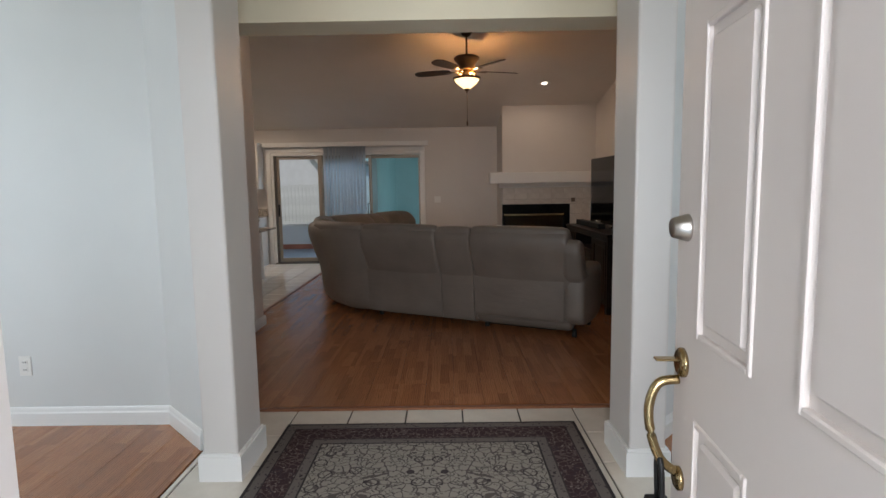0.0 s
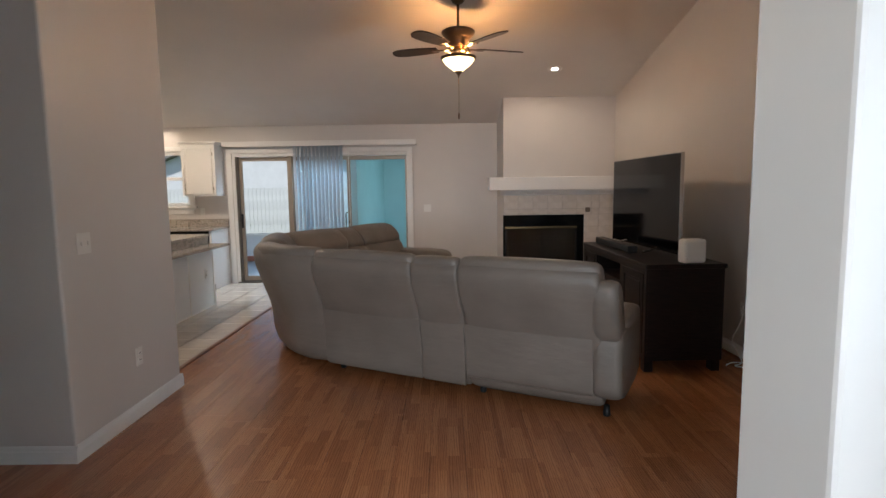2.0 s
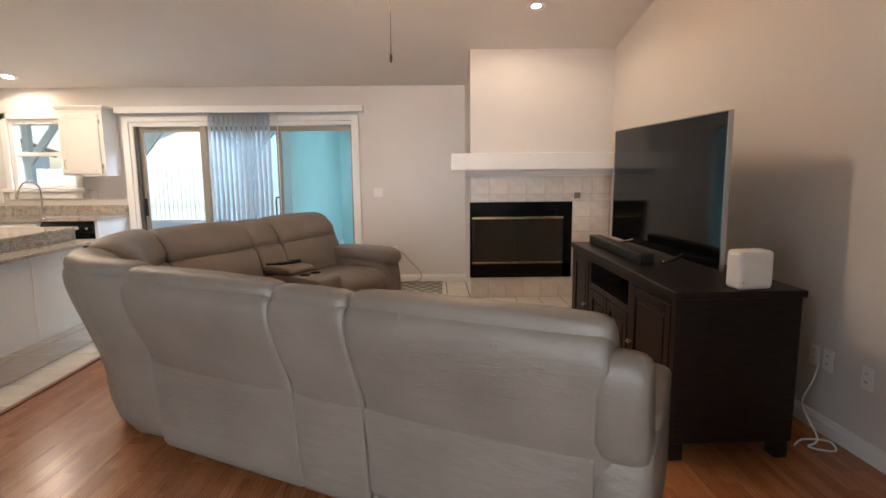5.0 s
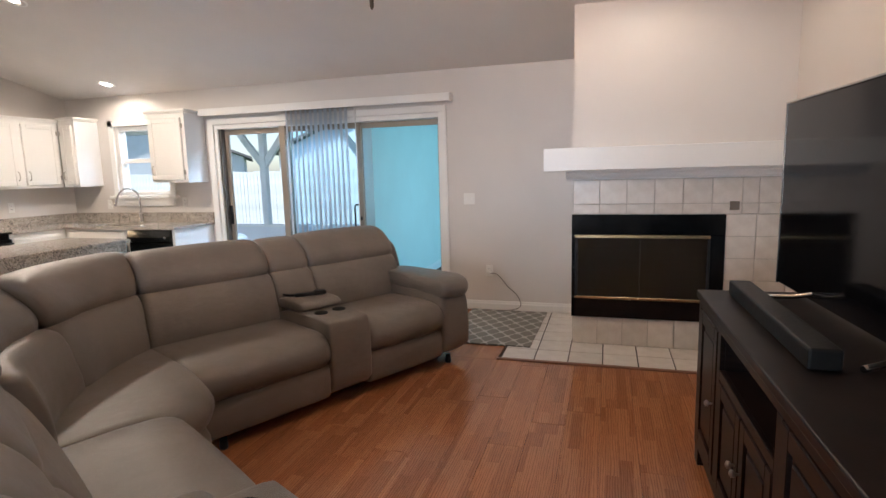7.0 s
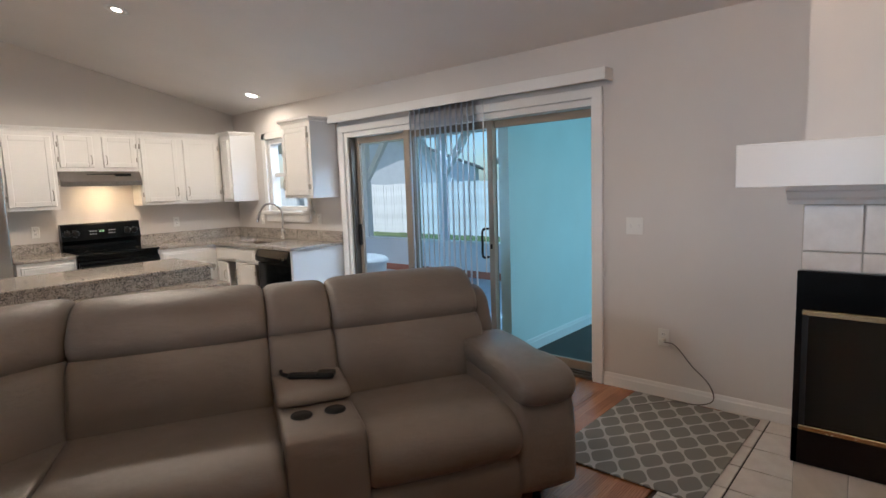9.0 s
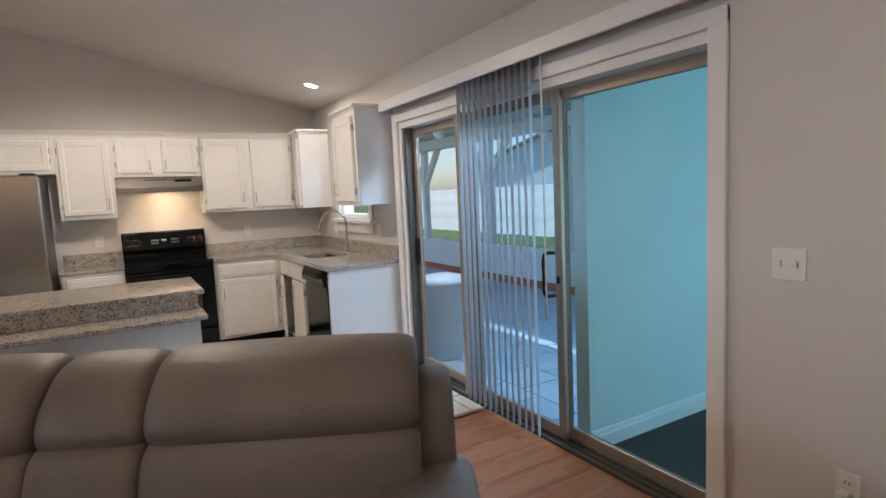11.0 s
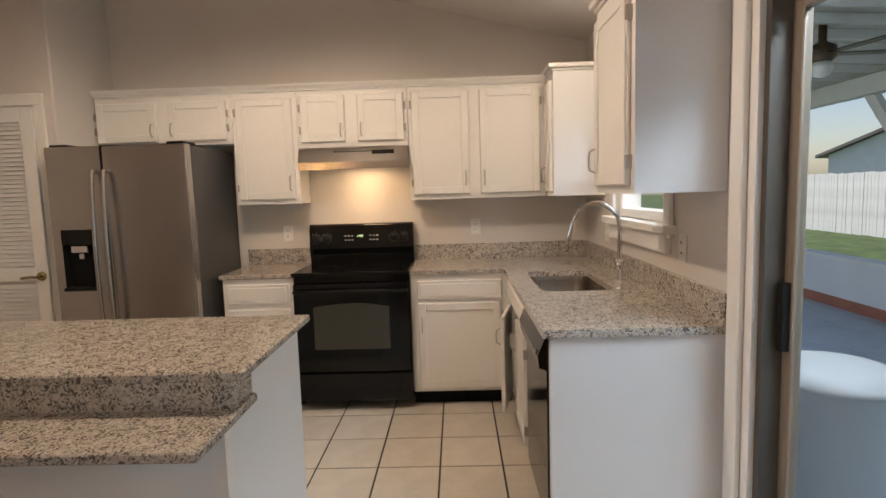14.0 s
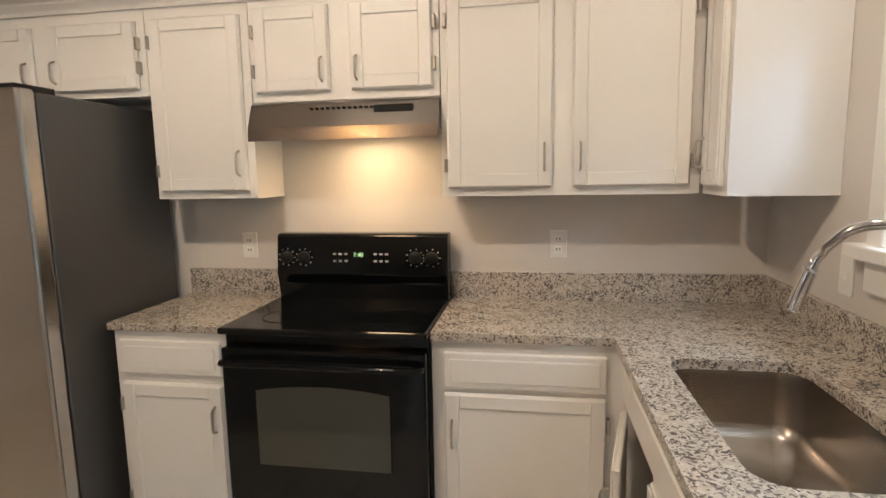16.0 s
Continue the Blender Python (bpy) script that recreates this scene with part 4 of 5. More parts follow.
def seat_unit(b0, b1, f0, f1, back_end=None, flap=True, raised=0.0, lean=0.0, lift=0.0):
    be = Vector(back_end or b1)
    fe = Vector(f1) + be - Vector(b1)
    loft("back_shell", [b0, be], [f0, fe], leaned(SHELL, lean, lift), M_LEATHER, 0.05, 0.004)
    loft("headrest", [b0, be], [f0, fe], leaned(HEAD, lean, lift), M_LEATHER, 0.06, 0.012)
    loft("back_cushion", [b0, be], [f0, fe], leaned(LUMB, lean, lift), M_LEATHER, 0.05, 0.012)
    loft("seat", [b0, b1], [f0, f1], SEAT, M_LEATHER, 0.05, 0.010)
    loft("footrest", [b0, b1], [f0, f1], FOOT, M_LEATHER, 0.02, 0.004)
    # A raised base is black, imitating the shaded gap below the flap.
    loft("base", [b0, b1], [f0, f1], [(q, z + raised) for q, z in BASE], M_BLACKMAT if raised else M_LEATHER, 0.01)
    if flap:
        loft("dust_flap", [b0, b1], [f0, f1], [(q, z + raised * (z < 0.1)) for q, z in FLAP], M_LEATHER, 0.015, 0.002)


D = 0.97
# leg with its back to the entry
Y0, Y1, LEAN, LIFT = 0.035, 0.72, 0.17, 0.008
seat_unit((1.63, Y0), (2.50, Y0), (1.63, Y1), (2.50, Y1), back_end=(2.555, Y0), raised=0.07, lean=LEAN)
seat_unit((0.39, Y0), (1.27, Y0), (0.39, Y1 + 0.04), (1.27, Y1), lean=LEAN)
# leg along the kitchen
seat_unit((-D, 0.95), (-D, 1.77), (0, 0.95), (0, 1.77), flap=False, lift=LIFT)
seat_unit((-D, 2.08), (-D, 2.76), (0, 2.08), (0, 2.76), back_end=(-D, 2.87), flap=False, lift=LIFT)


def console_unit(b0, b1, f0, f1, lean=0.0, lift=0.0):
    loft("console_back", [b0, b1], [f0, f1], leaned(SHELL, lean, lift), M_LEATHER, 0.03, 0.003)
    loft("console_headrest", [b0, b1], [f0, f1], leaned([(q - 0.015, z - 0.01) for q, z in HEAD], lean, lift), M_LEATHER, 0.05, 0.008)
    loft("console_pad", [b0, b1], [f0, f1], leaned(LUMB, lean, lift), M_LEATHER, 0.04, 0.006)
    loft("console_box", [b0, b1], [f0, f1], [(0.25, 0.05), (0.975, 0.05), (0.985, 0.30), (0.975, 0.52), (0.93, 0.565), (0.25, 0.565)], M_LEATHER, 0.02)
    loft("console_lid", [b0, b1], [f0, f1], [(0.36, 0.56), (0.66, 0.56), (0.67, 0.60), (0.62, 0.625), (0.38, 0.635), (0.34, 0.60)], M_LEATHER, 0.03, 0.006)
    B0, B1, F0, F1 = Vector(b0), Vector(b1), Vector(f0), Vector(f1)
    for s in (0.28, 0.72):
        p = B0.lerp(B1, s).lerp(F0.lerp(F1, s), 0.75)
        turned("cup_holder", M_BLACKMAT, [(0.030, 0.562), (0.036, 0.566), (0.043, 0.568), (0.045, 0.564), (0.045, 0.55)], sofa, (p.x, p.y, 0), 20)
        # Flat black disc above the solid console imitates the shade in the cup well.
        turned("cup_well_shade", M_RECESS, [(0.041, 0.555), (0.042, 0.5690), (0.001, 0.5690)], sofa, (p.x, p.y, 0), 20)


console_unit((1.27, Y0), (1.63, Y0), (1.27, Y1), (1.63, Y1), LEAN)
console_unit((-D, 1.77), (-D, 2.08), (0, 1.77), (0, 2.08), 0.0, LIFT)
loft("dust_flap", [(1.28, Y0), (1.62, Y0)], [(1.28, Y1), (1.62, Y1)], FLAP, M_LEATHER, 0.01)

# corner wedge
wb = [(0.39, Y0), (0.12, 0.0), (-0.15, 0.08), (-0.42, 0.27), (-0.66, 0.48), (-0.84, 0.72), (-D, 0.95)]
wf = [(0.39, 0.76), (0.34, 0.83), (0.27, 0.91), (0.17, 0.97), (0.09, 0.98), (0.04, 0.98), (0.0, 0.95)]
loft("back_shell", wb, wf, leaned(SHELL, 0.08, 0.015), M_LEATHER, 0.05)
loft("headrest", wb[:4], wf[:4], leaned(HEAD, 0.10, 0.01), M_LEATHER, 0.06, 0.008)
loft("headrest", wb[3:], wf[3:], leaned(HEAD, 0.03, 0.025), M_LEATHER, 0.06, 0.008)
loft("back_cushion", wb[:4], wf[:4], LUMB, M_LEATHER, 0.05, 0.008)
loft("back_cushion", wb[3:], wf[3:], LUMB, M_LEATHER, 0.05, 0.008)
loft("seat", wb, wf, SEAT, M_LEATHER, 0.04, 0.006)
loft("base", wb, wf, [(0.06, 0.06), (0.97, 0.06), (0.97, 0.30), (0.06, 0.30)], M_LEATHER, 0.01)


def arm(b0, b1, f0, f1, up=0.0, low=0.05):
    loft("arm_body", [b0, b1], [f0, f1], [(-0.02, low), (0.97, low), (0.985, 0.30), (0.96, 0.52), (0.90, 0.57), (0.02, 0.57), (-0.025, 0.54), (-0.03, 0.30)], M_LEATHER, 0.045, 0.010)
    loft("arm_pad", [b0, b1], [f0, f1], [(q, z + up) for q, z in ((0.18, 0.53), (0.95, 0.45), (1.01, 0.52), (0.98, 0.60), (0.85, 0.63), (0.30, 0.625), (0.18, 0.61))], M_LEATHER, 0.08, 0.012)


arm((2.49, Y0), (2.675, Y0), (2.49, Y1 + 0.04), (2.675, Y1 + 0.04), low=0.10)
arm((-D, 2.74), (-D, 3.02), (0.02, 2.74), (0.02, 3.02), 0.045)
# rounded side wing of the back beside the arm
loft("back_wing", [(2.50, Y0), (2.665, Y0)], [(2.50, Y1), (2.665, Y1)], leaned([(-0.045, 0.50), (0.22, 0.48), (0.24, 0.70), (0.15, 0.87), (0.04, 0.90), (-0.09, 0.86), (-0.09, 0.70)], LEAN, 0), M_LEATHER, 0.05, 0.006)
loft("back_wing", [(-D, 2.85), (-D, 2.975)], [(0, 2.85), (0, 2.975)], [(-0.045, 0.50), (0.26, 0.48), (0.26, 0.66), (0.19, 0.85), (0.08, 0.90), (-0.07, 0.87), (-0.08, 0.70)], M_LEATHER, 0.05, 0.006)
# stitched seams on the head roll
for sx in (0.98, 1.86, 2.20):
    for dx in (0, 0.022):
        tube("stitched_seam", M_LEATHER, [(sx + dx, Y0 - 0.165, 0.88), (sx + dx, Y0 - 0.140, 0.955), (sx + dx, Y0 - 0.09, 0.986), (sx + dx, Y0 - 0.03, 0.986), (sx + dx, Y0 + 0.06, 0.93)], 0.0022, sofa, n=6)
for fx, fy in ((2.57, 0.12), (2.58, 0.62), (1.7, 0.16), (0.45, 0.16), (-0.85, 2.85), (-0.08, 2.85), (-0.08, 1.1), (-0.88, 1.1)):
    turned("foot", M_BLACKMAT, [(0.02, 0.0), (0.024, 0.01), (0.018, 0.07)], sofa, (fx, fy, 0), 12)
tube("recliner_bar", M_BLACKMAT, [(1.7, 0.16, 0.045), (2.4, 0.16, 0.045)], 0.014, sofa, smooth_path=False)
rp = SO + SU * (-D * 0.5) + SV * 1.93
gun = thing("headset", (rp.x, rp.y, 0.632), "small black gadget lying on the sofa console lid", "gadget", 40)
boxes("body", M_BLACKMAT, [(-0.10, 0.06, -0.022, 0.022, 0.0, 0.022), (0.03, 0.11, -0.03, 0.03, 0.004, 0.03)], gun, bevel=0.008, seg=2)
tube("strap", M_BLACKMAT, [(-0.10, 0, 0.012), (-0.14, 0.03, 0.010), (-0.16, 0.08, 0.008)], 0.008, gun)

# ---- kitchen ----


def panel_door(parent, w, h, m, handle=None, hinge=None, name="door"):
    """A raised-frame cabinet door, width along x, facing -y, lower left corner at the origin of m. handle: (x, z0, z1); hinge: x of the hinged side."""
    bm = bmesh.new()
    add_box(bm, 0, w, -0.018, -0.001, 0, h, 0.004)
    f = 0.052
    if h > 0.2:
        for it in ((0.004, f, 0.004, h - 0.004), (w - f, w - 0.004, 0.004, h - 0.004), (f, w - f, 0.004, f), (f, w - f, h - f, h - 0.004)):
            add_box(bm, it[0], it[1], -0.025, -0.017, it[2], it[3], 0.003)
    else:
        add_box(bm, 0.02, w - 0.02, -0.023, -0.017, 0.02, h - 0.02, 0.004)
    ob = from_bm(name, bm, M_CAB, parent)
    ob.matrix_basis = m
    if handle:
        hx, z0, z1 = handle
        tube("handle", M_NICKEL, [(hx, -0.025, z0), (hx, -0.048, z0 + 0.012), (hx, -0.052, (z0 + z1) / 2), (hx, -0.048, z1 - 0.012), (hx, -0.025, z1)], 0.0048, ob, n=8)
    if hinge is not None:
        each("hinge", M_NICKEL, [(hinge - 0.006, hinge + 0.006, -0.027, -0.0, z, z + 0.050) for z in (0.06, h - 0.115)], ob, bevel=0.002)
    return ob


FACE = -4.253


def west_cab(label, y0, y1, z0, z1, doors):
    """A wall cabinet on the west wall; doors: (y0, y1, z0, z1, handle side, hinge side)."""
    e = thing("wall_cabinet", (FACE, y0, z0), label, "cabinet", group="white wall cabinets")
    boxes("body", M_CAB, [(WEST + 0.002 - FACE, 0, 0.002, y1 - y0 - 0.002, 0, z1 - z0)], e)
    for a, b, c, d, hs, ns in doors:
        w, h = b - a, d - c
        m = Matrix.Translation((0, a - y0, c - z0)) @ pose(0, 0, 0, 0, 0, 90)
        hx = 0.028 if hs < 0 else w - 0.028
        panel_door(e, w, h, m, (hx, 0.06, 0.16) if h > 0.35 else (hx, 0.035, 0.125), -0.006 if ns < 0 else w + 0.006)
    return e


UL = "white painted wall cabinet with raised panel doors"
west_cab("white painted cabinet above the refrigerator", 7.885, 8.84, 1.79, 2.13, [(7.90, 8.32, 1.815, 2.085, 1, -1), (8.40, 8.805, 1.815, 2.085, -1, 1)])
west_cab(UL, 8.84, 9.29, 1.366, 2.13, [(8.867, 9.258, 1.397, 2.085, 1, -1)])
west_cab("short white painted cabinet above the range hood", 9.29, 10.05, 1.745, 2.13, [(9.315, 9.622, 1.777, 2.10, 1, -1), (9.705, 10.025, 1.777, 2.10, -1, 1)])
west_cab(UL, 10.05, 10.985, 1.366, 2.13, [(10.076, 10.465, 1.397, 2.10, 1, -1), (10.537, 10.946, 1.397, 2.10, -1, 1)])
crown = prism("crown_moulding", M_CAB, [(FACE, 2.13), (FACE + 0.012, 2.13), (FACE + 0.016, 2.145), (FACE + 0.035, 2.165), (FACE + 0.035, 2.175), (WEST + 0.003, 2.175), (WEST + 0.003, 2.13)],
              7.885, 10.985, axis="y")
tagged(crown, "white crown moulding along the cabinet tops", "moulding")


def north_cab(label, x0, x1, z0, z1, dx0, dx1, hs, ns):
    e = thing("wall_cabinet", (x0, 10.995, z0), label, "cabinet", group="white wall cabinets")
    boxes("body", [M_CAB, M_SIDE], [(0, x1 - x0 - 0.004, 0, NORTH - 10.997, 0, z1 - z0), (x1 - x0 - 0.004, x1 - x0, 0, NORTH - 10.997, 0, z1 - z0, 1)], e)
    w = dx1 - dx0
    panel_door(e, w, z1 - z0 - 0.08, Matrix.Translation((dx0 - x0, 0, 0.03)), (0.026 if hs < 0 else w - 0.026, 0.06, 0.16), -0.006 if ns < 0 else w + 0.006)
    c = boxes("crown", M_CAB, [(-0.012, x1 - x0 + 0.012, -0.012, 0.32, z1 - z0, z1 - z0 + 0.018), (-0.03, x1 - x0 + 0.03, -0.03, 0.32, z1 - z0 + 0.018, z1 - z0 + 0.045)], e, bevel=0.004)
    return e


north_cab("white corner wall cabinet with one narrow door", -4.25, -4.0, 1.366, 2.15, -4.20, -4.03, -1, -1)
north_cab("white wall cabinet beside the kitchen window", -2.91, -2.40, 1.39, 2.16, -2.875, -2.44, -1, 1)

# range hood
hood = thing("range_hood", (WEST, 9.67, 1.59), "stainless under-cabinet range hood with its lamp lit", "range hood")
prism("shell", plain("polished_hood_steel", (0.48, 0.45, 0.42), 0.18, 1.0, 0.05, 12, 0.0), [(0.002, 0.03), (0.002, 0.153), (0.25, 0.153), (0.265, 0.14), (0.305, 0.05), (0.308, 0.0), (0.30, 0.0), (0.29, 0.03)], -0.378, 0.378, hood, axis="y")
each("vent_slot", M_BLACKMAT, [(0.26, 0.279, -0.13 + i * 0.022, -0.116 + i * 0.022, 0.118, 0.124) for i in range(12)] + [(0.26, 0.286, 0.13, 0.28, 0.10, 0.125)], hood)
boxes("lamp_lens", M_HOODLENS, [(0.18, 0.28, -0.02, 0.11, 0.018, 0.028)], hood)
boxes("filter", M_ALUD, [(0.03, 0.285, -0.33, 0.33, 0.028, 0.034)], hood)

# electric range
rg = thing("electric_range", (0, 9.67, 0), "glossy black electric range with a glass cooktop", "range")
boxes("body", M_BLACK, [(-4.47, -3.935, -0.377, 0.377, 0.06, 0.90)], rg, bevel=0.004)
boxes("cooktop", M_BLACK, [(-4.44, -3.885, -0.379, 0.379, 0.90, 0.925)], rg, bevel=0.008, seg=2)
for bx, by, r in ((-4.07, -0.19, 0.10), (-4.07, 0.19, 0.085), (-4.30, -0.19, 0.08), (-4.30, 0.19, 0.10)):
    turned("burner", M_BLACK, [(r, 0.925), (r, 0.9262), (r - 0.006, 0.9262), (r - 0.006, 0.9255)], rg, (bx, by, 0), 32)
boxes("oven_door", M_BLACK, [(-3.93, -3.892, -0.372, 0.372, 0.27, 0.85)], rg, bevel=0.006, seg=2)
ow = [(-0.245 + 0.49 * i / 10, 0.70 + 0.022 * (1 - (i / 5 - 1) ** 2)) for i in range(11)]
M_OVENGLASS = plain("oven_window_glass", (0.05, 0.052, 0.045), 0.08, bumpy=0.0)
prism("oven_window", M_OVENGLASS, [(-0.245, 0.42), (0.245, 0.42)] + ow[::-1], -3.891, -3.887, rg, axis="x")
tube("oven_handle", M_BLACK, [(-3.90, -0.34, 0.80), (-3.855, -0.335, 0.805), (-3.85, 0, 0.807), (-3.855, 0.335, 0.805), (-3.90, 0.34, 0.80)], 0.012, rg)
boxes("drawer", M_BLACK, [(-3.93, -3.895, -0.372, 0.372, 0.07, 0.255)], rg, bevel=0.006, seg=2)
prism("backguard", M_BLACK, [(-4.47, 0.92), (-4.39, 0.92), (-4.39, 0.99), (-4.37, 1.03), (-4.39, 1.195), (-4.405, 1.205), (-4.47, 1.205)], -0.377, 0.377, rg, axis="y", bevel=0.004)
for ky in (-0.33, -0.25, 0.24, 0.31):
    turned("knob", M_BLACKMAT, [(0.026, 0.0), (0.024, 0.018), (0.018, 0.022), (0.004, 0.022)], rg, (-4.378, ky, 1.105), 20, "x")
    each("dial_mark", M_MARK, [(-4.3755, -4.374, ky + 0.036 * math.cos(a) - 0.003, ky + 0.036 * math.cos(a) + 0.003, 1.105 + 0.036 * math.sin(a) - 0.002, 1.105 + 0.036 * math.sin(a) + 0.002)
                                for a in [2 * math.pi * i / 9 for i in range(9)]], rg)
each("button_mark", M_MARK, [(-4.3785, -4.3765, y, y + 0.014, z, z + 0.008) for y in (-0.12, -0.095, -0.07, 0.06, 0.085, 0.11) for z in (1.07, 1.085, 1.115)], rg)
clock = bpy.data.curves.new("clock_digits", "FONT")
clock.body, clock.size, clock.extrude = "7:40", 0.026, 0.0005
ck = new("clock_digits", clock)
ck.data.materials.append(M_GREEN)
ck.matrix_world = pose(-4.3755, -0.03, 1.108, 90, 0, 90)
ck.parent = rg
turned("badge", M_MARK, [(0.010, 0), (0.010, 0.002), (0.002, 0.002)], rg, (-4.376, 0.0, 1.045), 16, "x")

# base cabinets
BF = -3.962


def base_west(label, y0, y1, drawer_hs):
    e = thing("base_cabinet", (BF, y0, 0), label, "cabinet", group="white base cabinets")
    boxes("body", M_CAB, [(WEST + 0.003 - BF, 0, 0.002, y1 - y0 - 0.002, 0.10, 0.884)], e)
    # Set-back toe kick in plain black.
    boxes("toe_kick", M_RECESS, [(WEST + 0.003 - BF, -0.06, 0.002, y1 - y0 - 0.002, 0.0, 0.10)], e)
    return e


bc = base_west("white base cabinet with a drawer and door", 8.815, 9.29, 1)
R90 = pose(0, 0, 0, 0, 0, 90)
panel_door(bc, 0.415, 0.13, Matrix.Translation((0, 0.03, 0.72)) @ R90, name="drawer_front")
panel_door(bc, 0.415, 0.56, Matrix.Translation((0, 0.03, 0.125)) @ R90, (0.385, 0.38, 0.48), -0.006)
bc = base_west("white base cabinet with a drawer and door", 10.05, 10.70, 1)
panel_door(bc, 0.545, 0.125, Matrix.Translation((0, 0.045, 0.72)) @ R90, name="drawer_front")
panel_door(bc, 0.545, 0.575, Matrix.Translation((0, 0.045, 0.125)) @ R90, (0.028, 0.38, 0.48), 0.551)
sb = thing("sink_cabinet", (-3.96, 10.70, 0), "white sink base cabinet with one door ajar", "cabinet", group="white base cabinets")
boxes("body", M_CAB, [(0.002, 0.02, 0, 0.61, 0.10, 0.884), (0.92, 0.938, 0, 0.61, 0.10, 0.884), (0.02, 0.92, 0, 0.02, 0.70, 0.884), (0.02, 0.92, 0, 0.61, 0.10, 0.12), (0.44, 0.48, 0, 0.02, 0.12, 0.70),
                      (0.02, 0.92, 0.59, 0.61, 0.12, 0.70)], sb)
# Set-back toe kick, plain black like the others.
boxes("toe_kick", M_RECESS, [(0.002, 0.938, 0.06, 0.6, 0, 0.10)], sb)
panel_door(sb, 0.80, 0.13, Matrix.Translation((0.07, 0, 0.725)), name="drawer_front")
panel_door(sb, 0.385, 0.57, Matrix.Translation((0.07, 0, 0.125)) @ pose(0, 0, 0, 0, 0, -12), (0.357, 0.40, 0.50), -0.006)
panel_door(sb, 0.385, 0.57, Matrix.Translation((0.485, 0, 0.125)), (0.028, 0.40, 0.50), 0.391)
dw = thing("dishwasher", (-3.018, 10.695, 0), "glossy black built-in dishwasher under the worktop", "dishwasher")
boxes("door", M_BLACK, [(0.003, 0.594, -0.012, 0.02, 0.11, 0.74)], dw, bevel=0.005, seg=2)
prism("control_panel", M_BLACK, [(-0.012, 0.745), (-0.040, 0.755), (-0.045, 0.80), (-0.015, 0.875), (0.02, 0.878), (0.02, 0.745)], 0.003, 0.594, dw, axis="x", bevel=0.002)
boxes("tub", M_BLACKMAT, [(0.01, 0.588, 0.02, 0.58, 0.06, 0.875)], dw)
boxes("kick_plate", M_BLACKMAT, [(0.003, 0.594, 0.05, 0.06, 0.0, 0.11)], dw)
turned("dial", M_NICKEL, [(0.012, 0), (0.012, -0.008), (0.003, -0.008)], dw, (0.53, -0.043, 0.80), 16, "y")
ep = thing("end_panel", (-2.42, 10.69, 0), "white painted end panel of the sink counter", "panel")
boxes("panel", M_SIDE, [(0, 0.036, 0.0, NORTH - 10.692, 0.09, 0.884), (0, 0.036, 0.06, NORTH - 10.692, 0, 0.09)], ep, bevel=0.002)
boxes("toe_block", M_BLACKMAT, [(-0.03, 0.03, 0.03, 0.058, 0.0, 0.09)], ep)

# worktops with the sink cut out
ct = thing("worktop", (0, 0, 0.885), "polished speckled grey-beige granite worktop", "worktop")
SX0, SX1, SY0, SY1 = -3.76, -3.10, 10.775, 11.135
# slab with a rounded hole
bm = bmesh.new()
hole = []
rr = 0.07
for cx, cy, a0 in ((SX1 - rr, SY1 - rr, 0), (SX0 + rr, SY1 - rr, 90), (SX0 + rr, SY0 + rr, 180), (SX1 - rr, SY0 + rr, 270)):
    hole += [(cx + rr * math.cos(radians(a0 + 18 * k)), cy + rr * math.sin(radians(a0 + 18 * k))) for k in range(6)]
outer = [(-2.362, NORTH - 0.022), (WEST + 0.022, NORTH - 0.022), (WEST + 0.022, 10.66), (-2.362, 10.66)]
tops = []
for z in (0.0, 0.03):
    hv = [bm.verts.new((x, y, z)) for x, y in hole]
    ov = [bm.verts.new((x, y, z)) for x, y in outer]
    for q in range(4):
        arc = hv[q * 6:q * 6 + 6]
        for a, b in zip(arc, arc[1:]):
            bm.faces.new((ov[q], a, b))
        bm.faces.new((ov[q], arc[-1], hv[(q * 6 + 6) % 24], ov[(q + 1) % 4]))
    tops.append((hv, ov))
for a, b in ((tops[0][0], tops[1][0]), (tops[0][1], tops[1][1])):
    for i in range(len(a)):
        j = (i + 1) % len(a)
        bm.faces.new((a[i], a[j], b[j], b[i]))
from_bm("slab", bm, M_GRANITE, ct)
boxes("slab", M_GRANITE, [(WEST + 0.022, -3.942, 10.052, 10.66, 0, 0.03)], ct)
boxes("slab", M_GRANITE, [(WEST + 0.022, -3.942, 8.80, 9.288, 0, 0.03)], ct, bevel=0.004)
each("upstand", M_GRANITE, [(WEST + 0.001, WEST + 0.021, 8.80, 9.288, 0, 0.145), (WEST + 0.001, WEST + 0.021, 10.052, NORTH - 0.022, 0, 0.145), (WEST + 0.001, -2.362, NORTH - 0.021, NORTH - 0.001, 0, 0.145)], ct, bevel=0.002)
sink = thing("sink", (0, 0, 0.885), "undermounted stainless steel kitchen sink", "sink")
bm = bmesh.new()
rings = []
for sc, z in ((1.0, -0.001), (0.985, -0.03), (0.965, -0.15), (0.90, -0.185), (0.15, -0.192)):
    cx, cy = (SX0 + SX1) / 2, (SY0 + SY1) / 2
    rings.append([bm.verts.new((cx + (x - cx) * sc * 1.012, cy + (y - cy) * sc * 1.02, z)) for x, y in hole])
for a, b in zip(rings, rings[1:]):
    for i in range(24):
        bm.faces.new((a[i], a[(i + 1) % 24], b[(i + 1) % 24], b[i])).smooth = True
bm.faces.new(rings[-1])
from_bm("bowl", bm, M_SINK, sink)
turned("drain", M_CHROME, [(0.045, -0.190), (0.04, -0.186), (0.01, -0.189)], sink, (-3.43, 10.955, 0), 20)
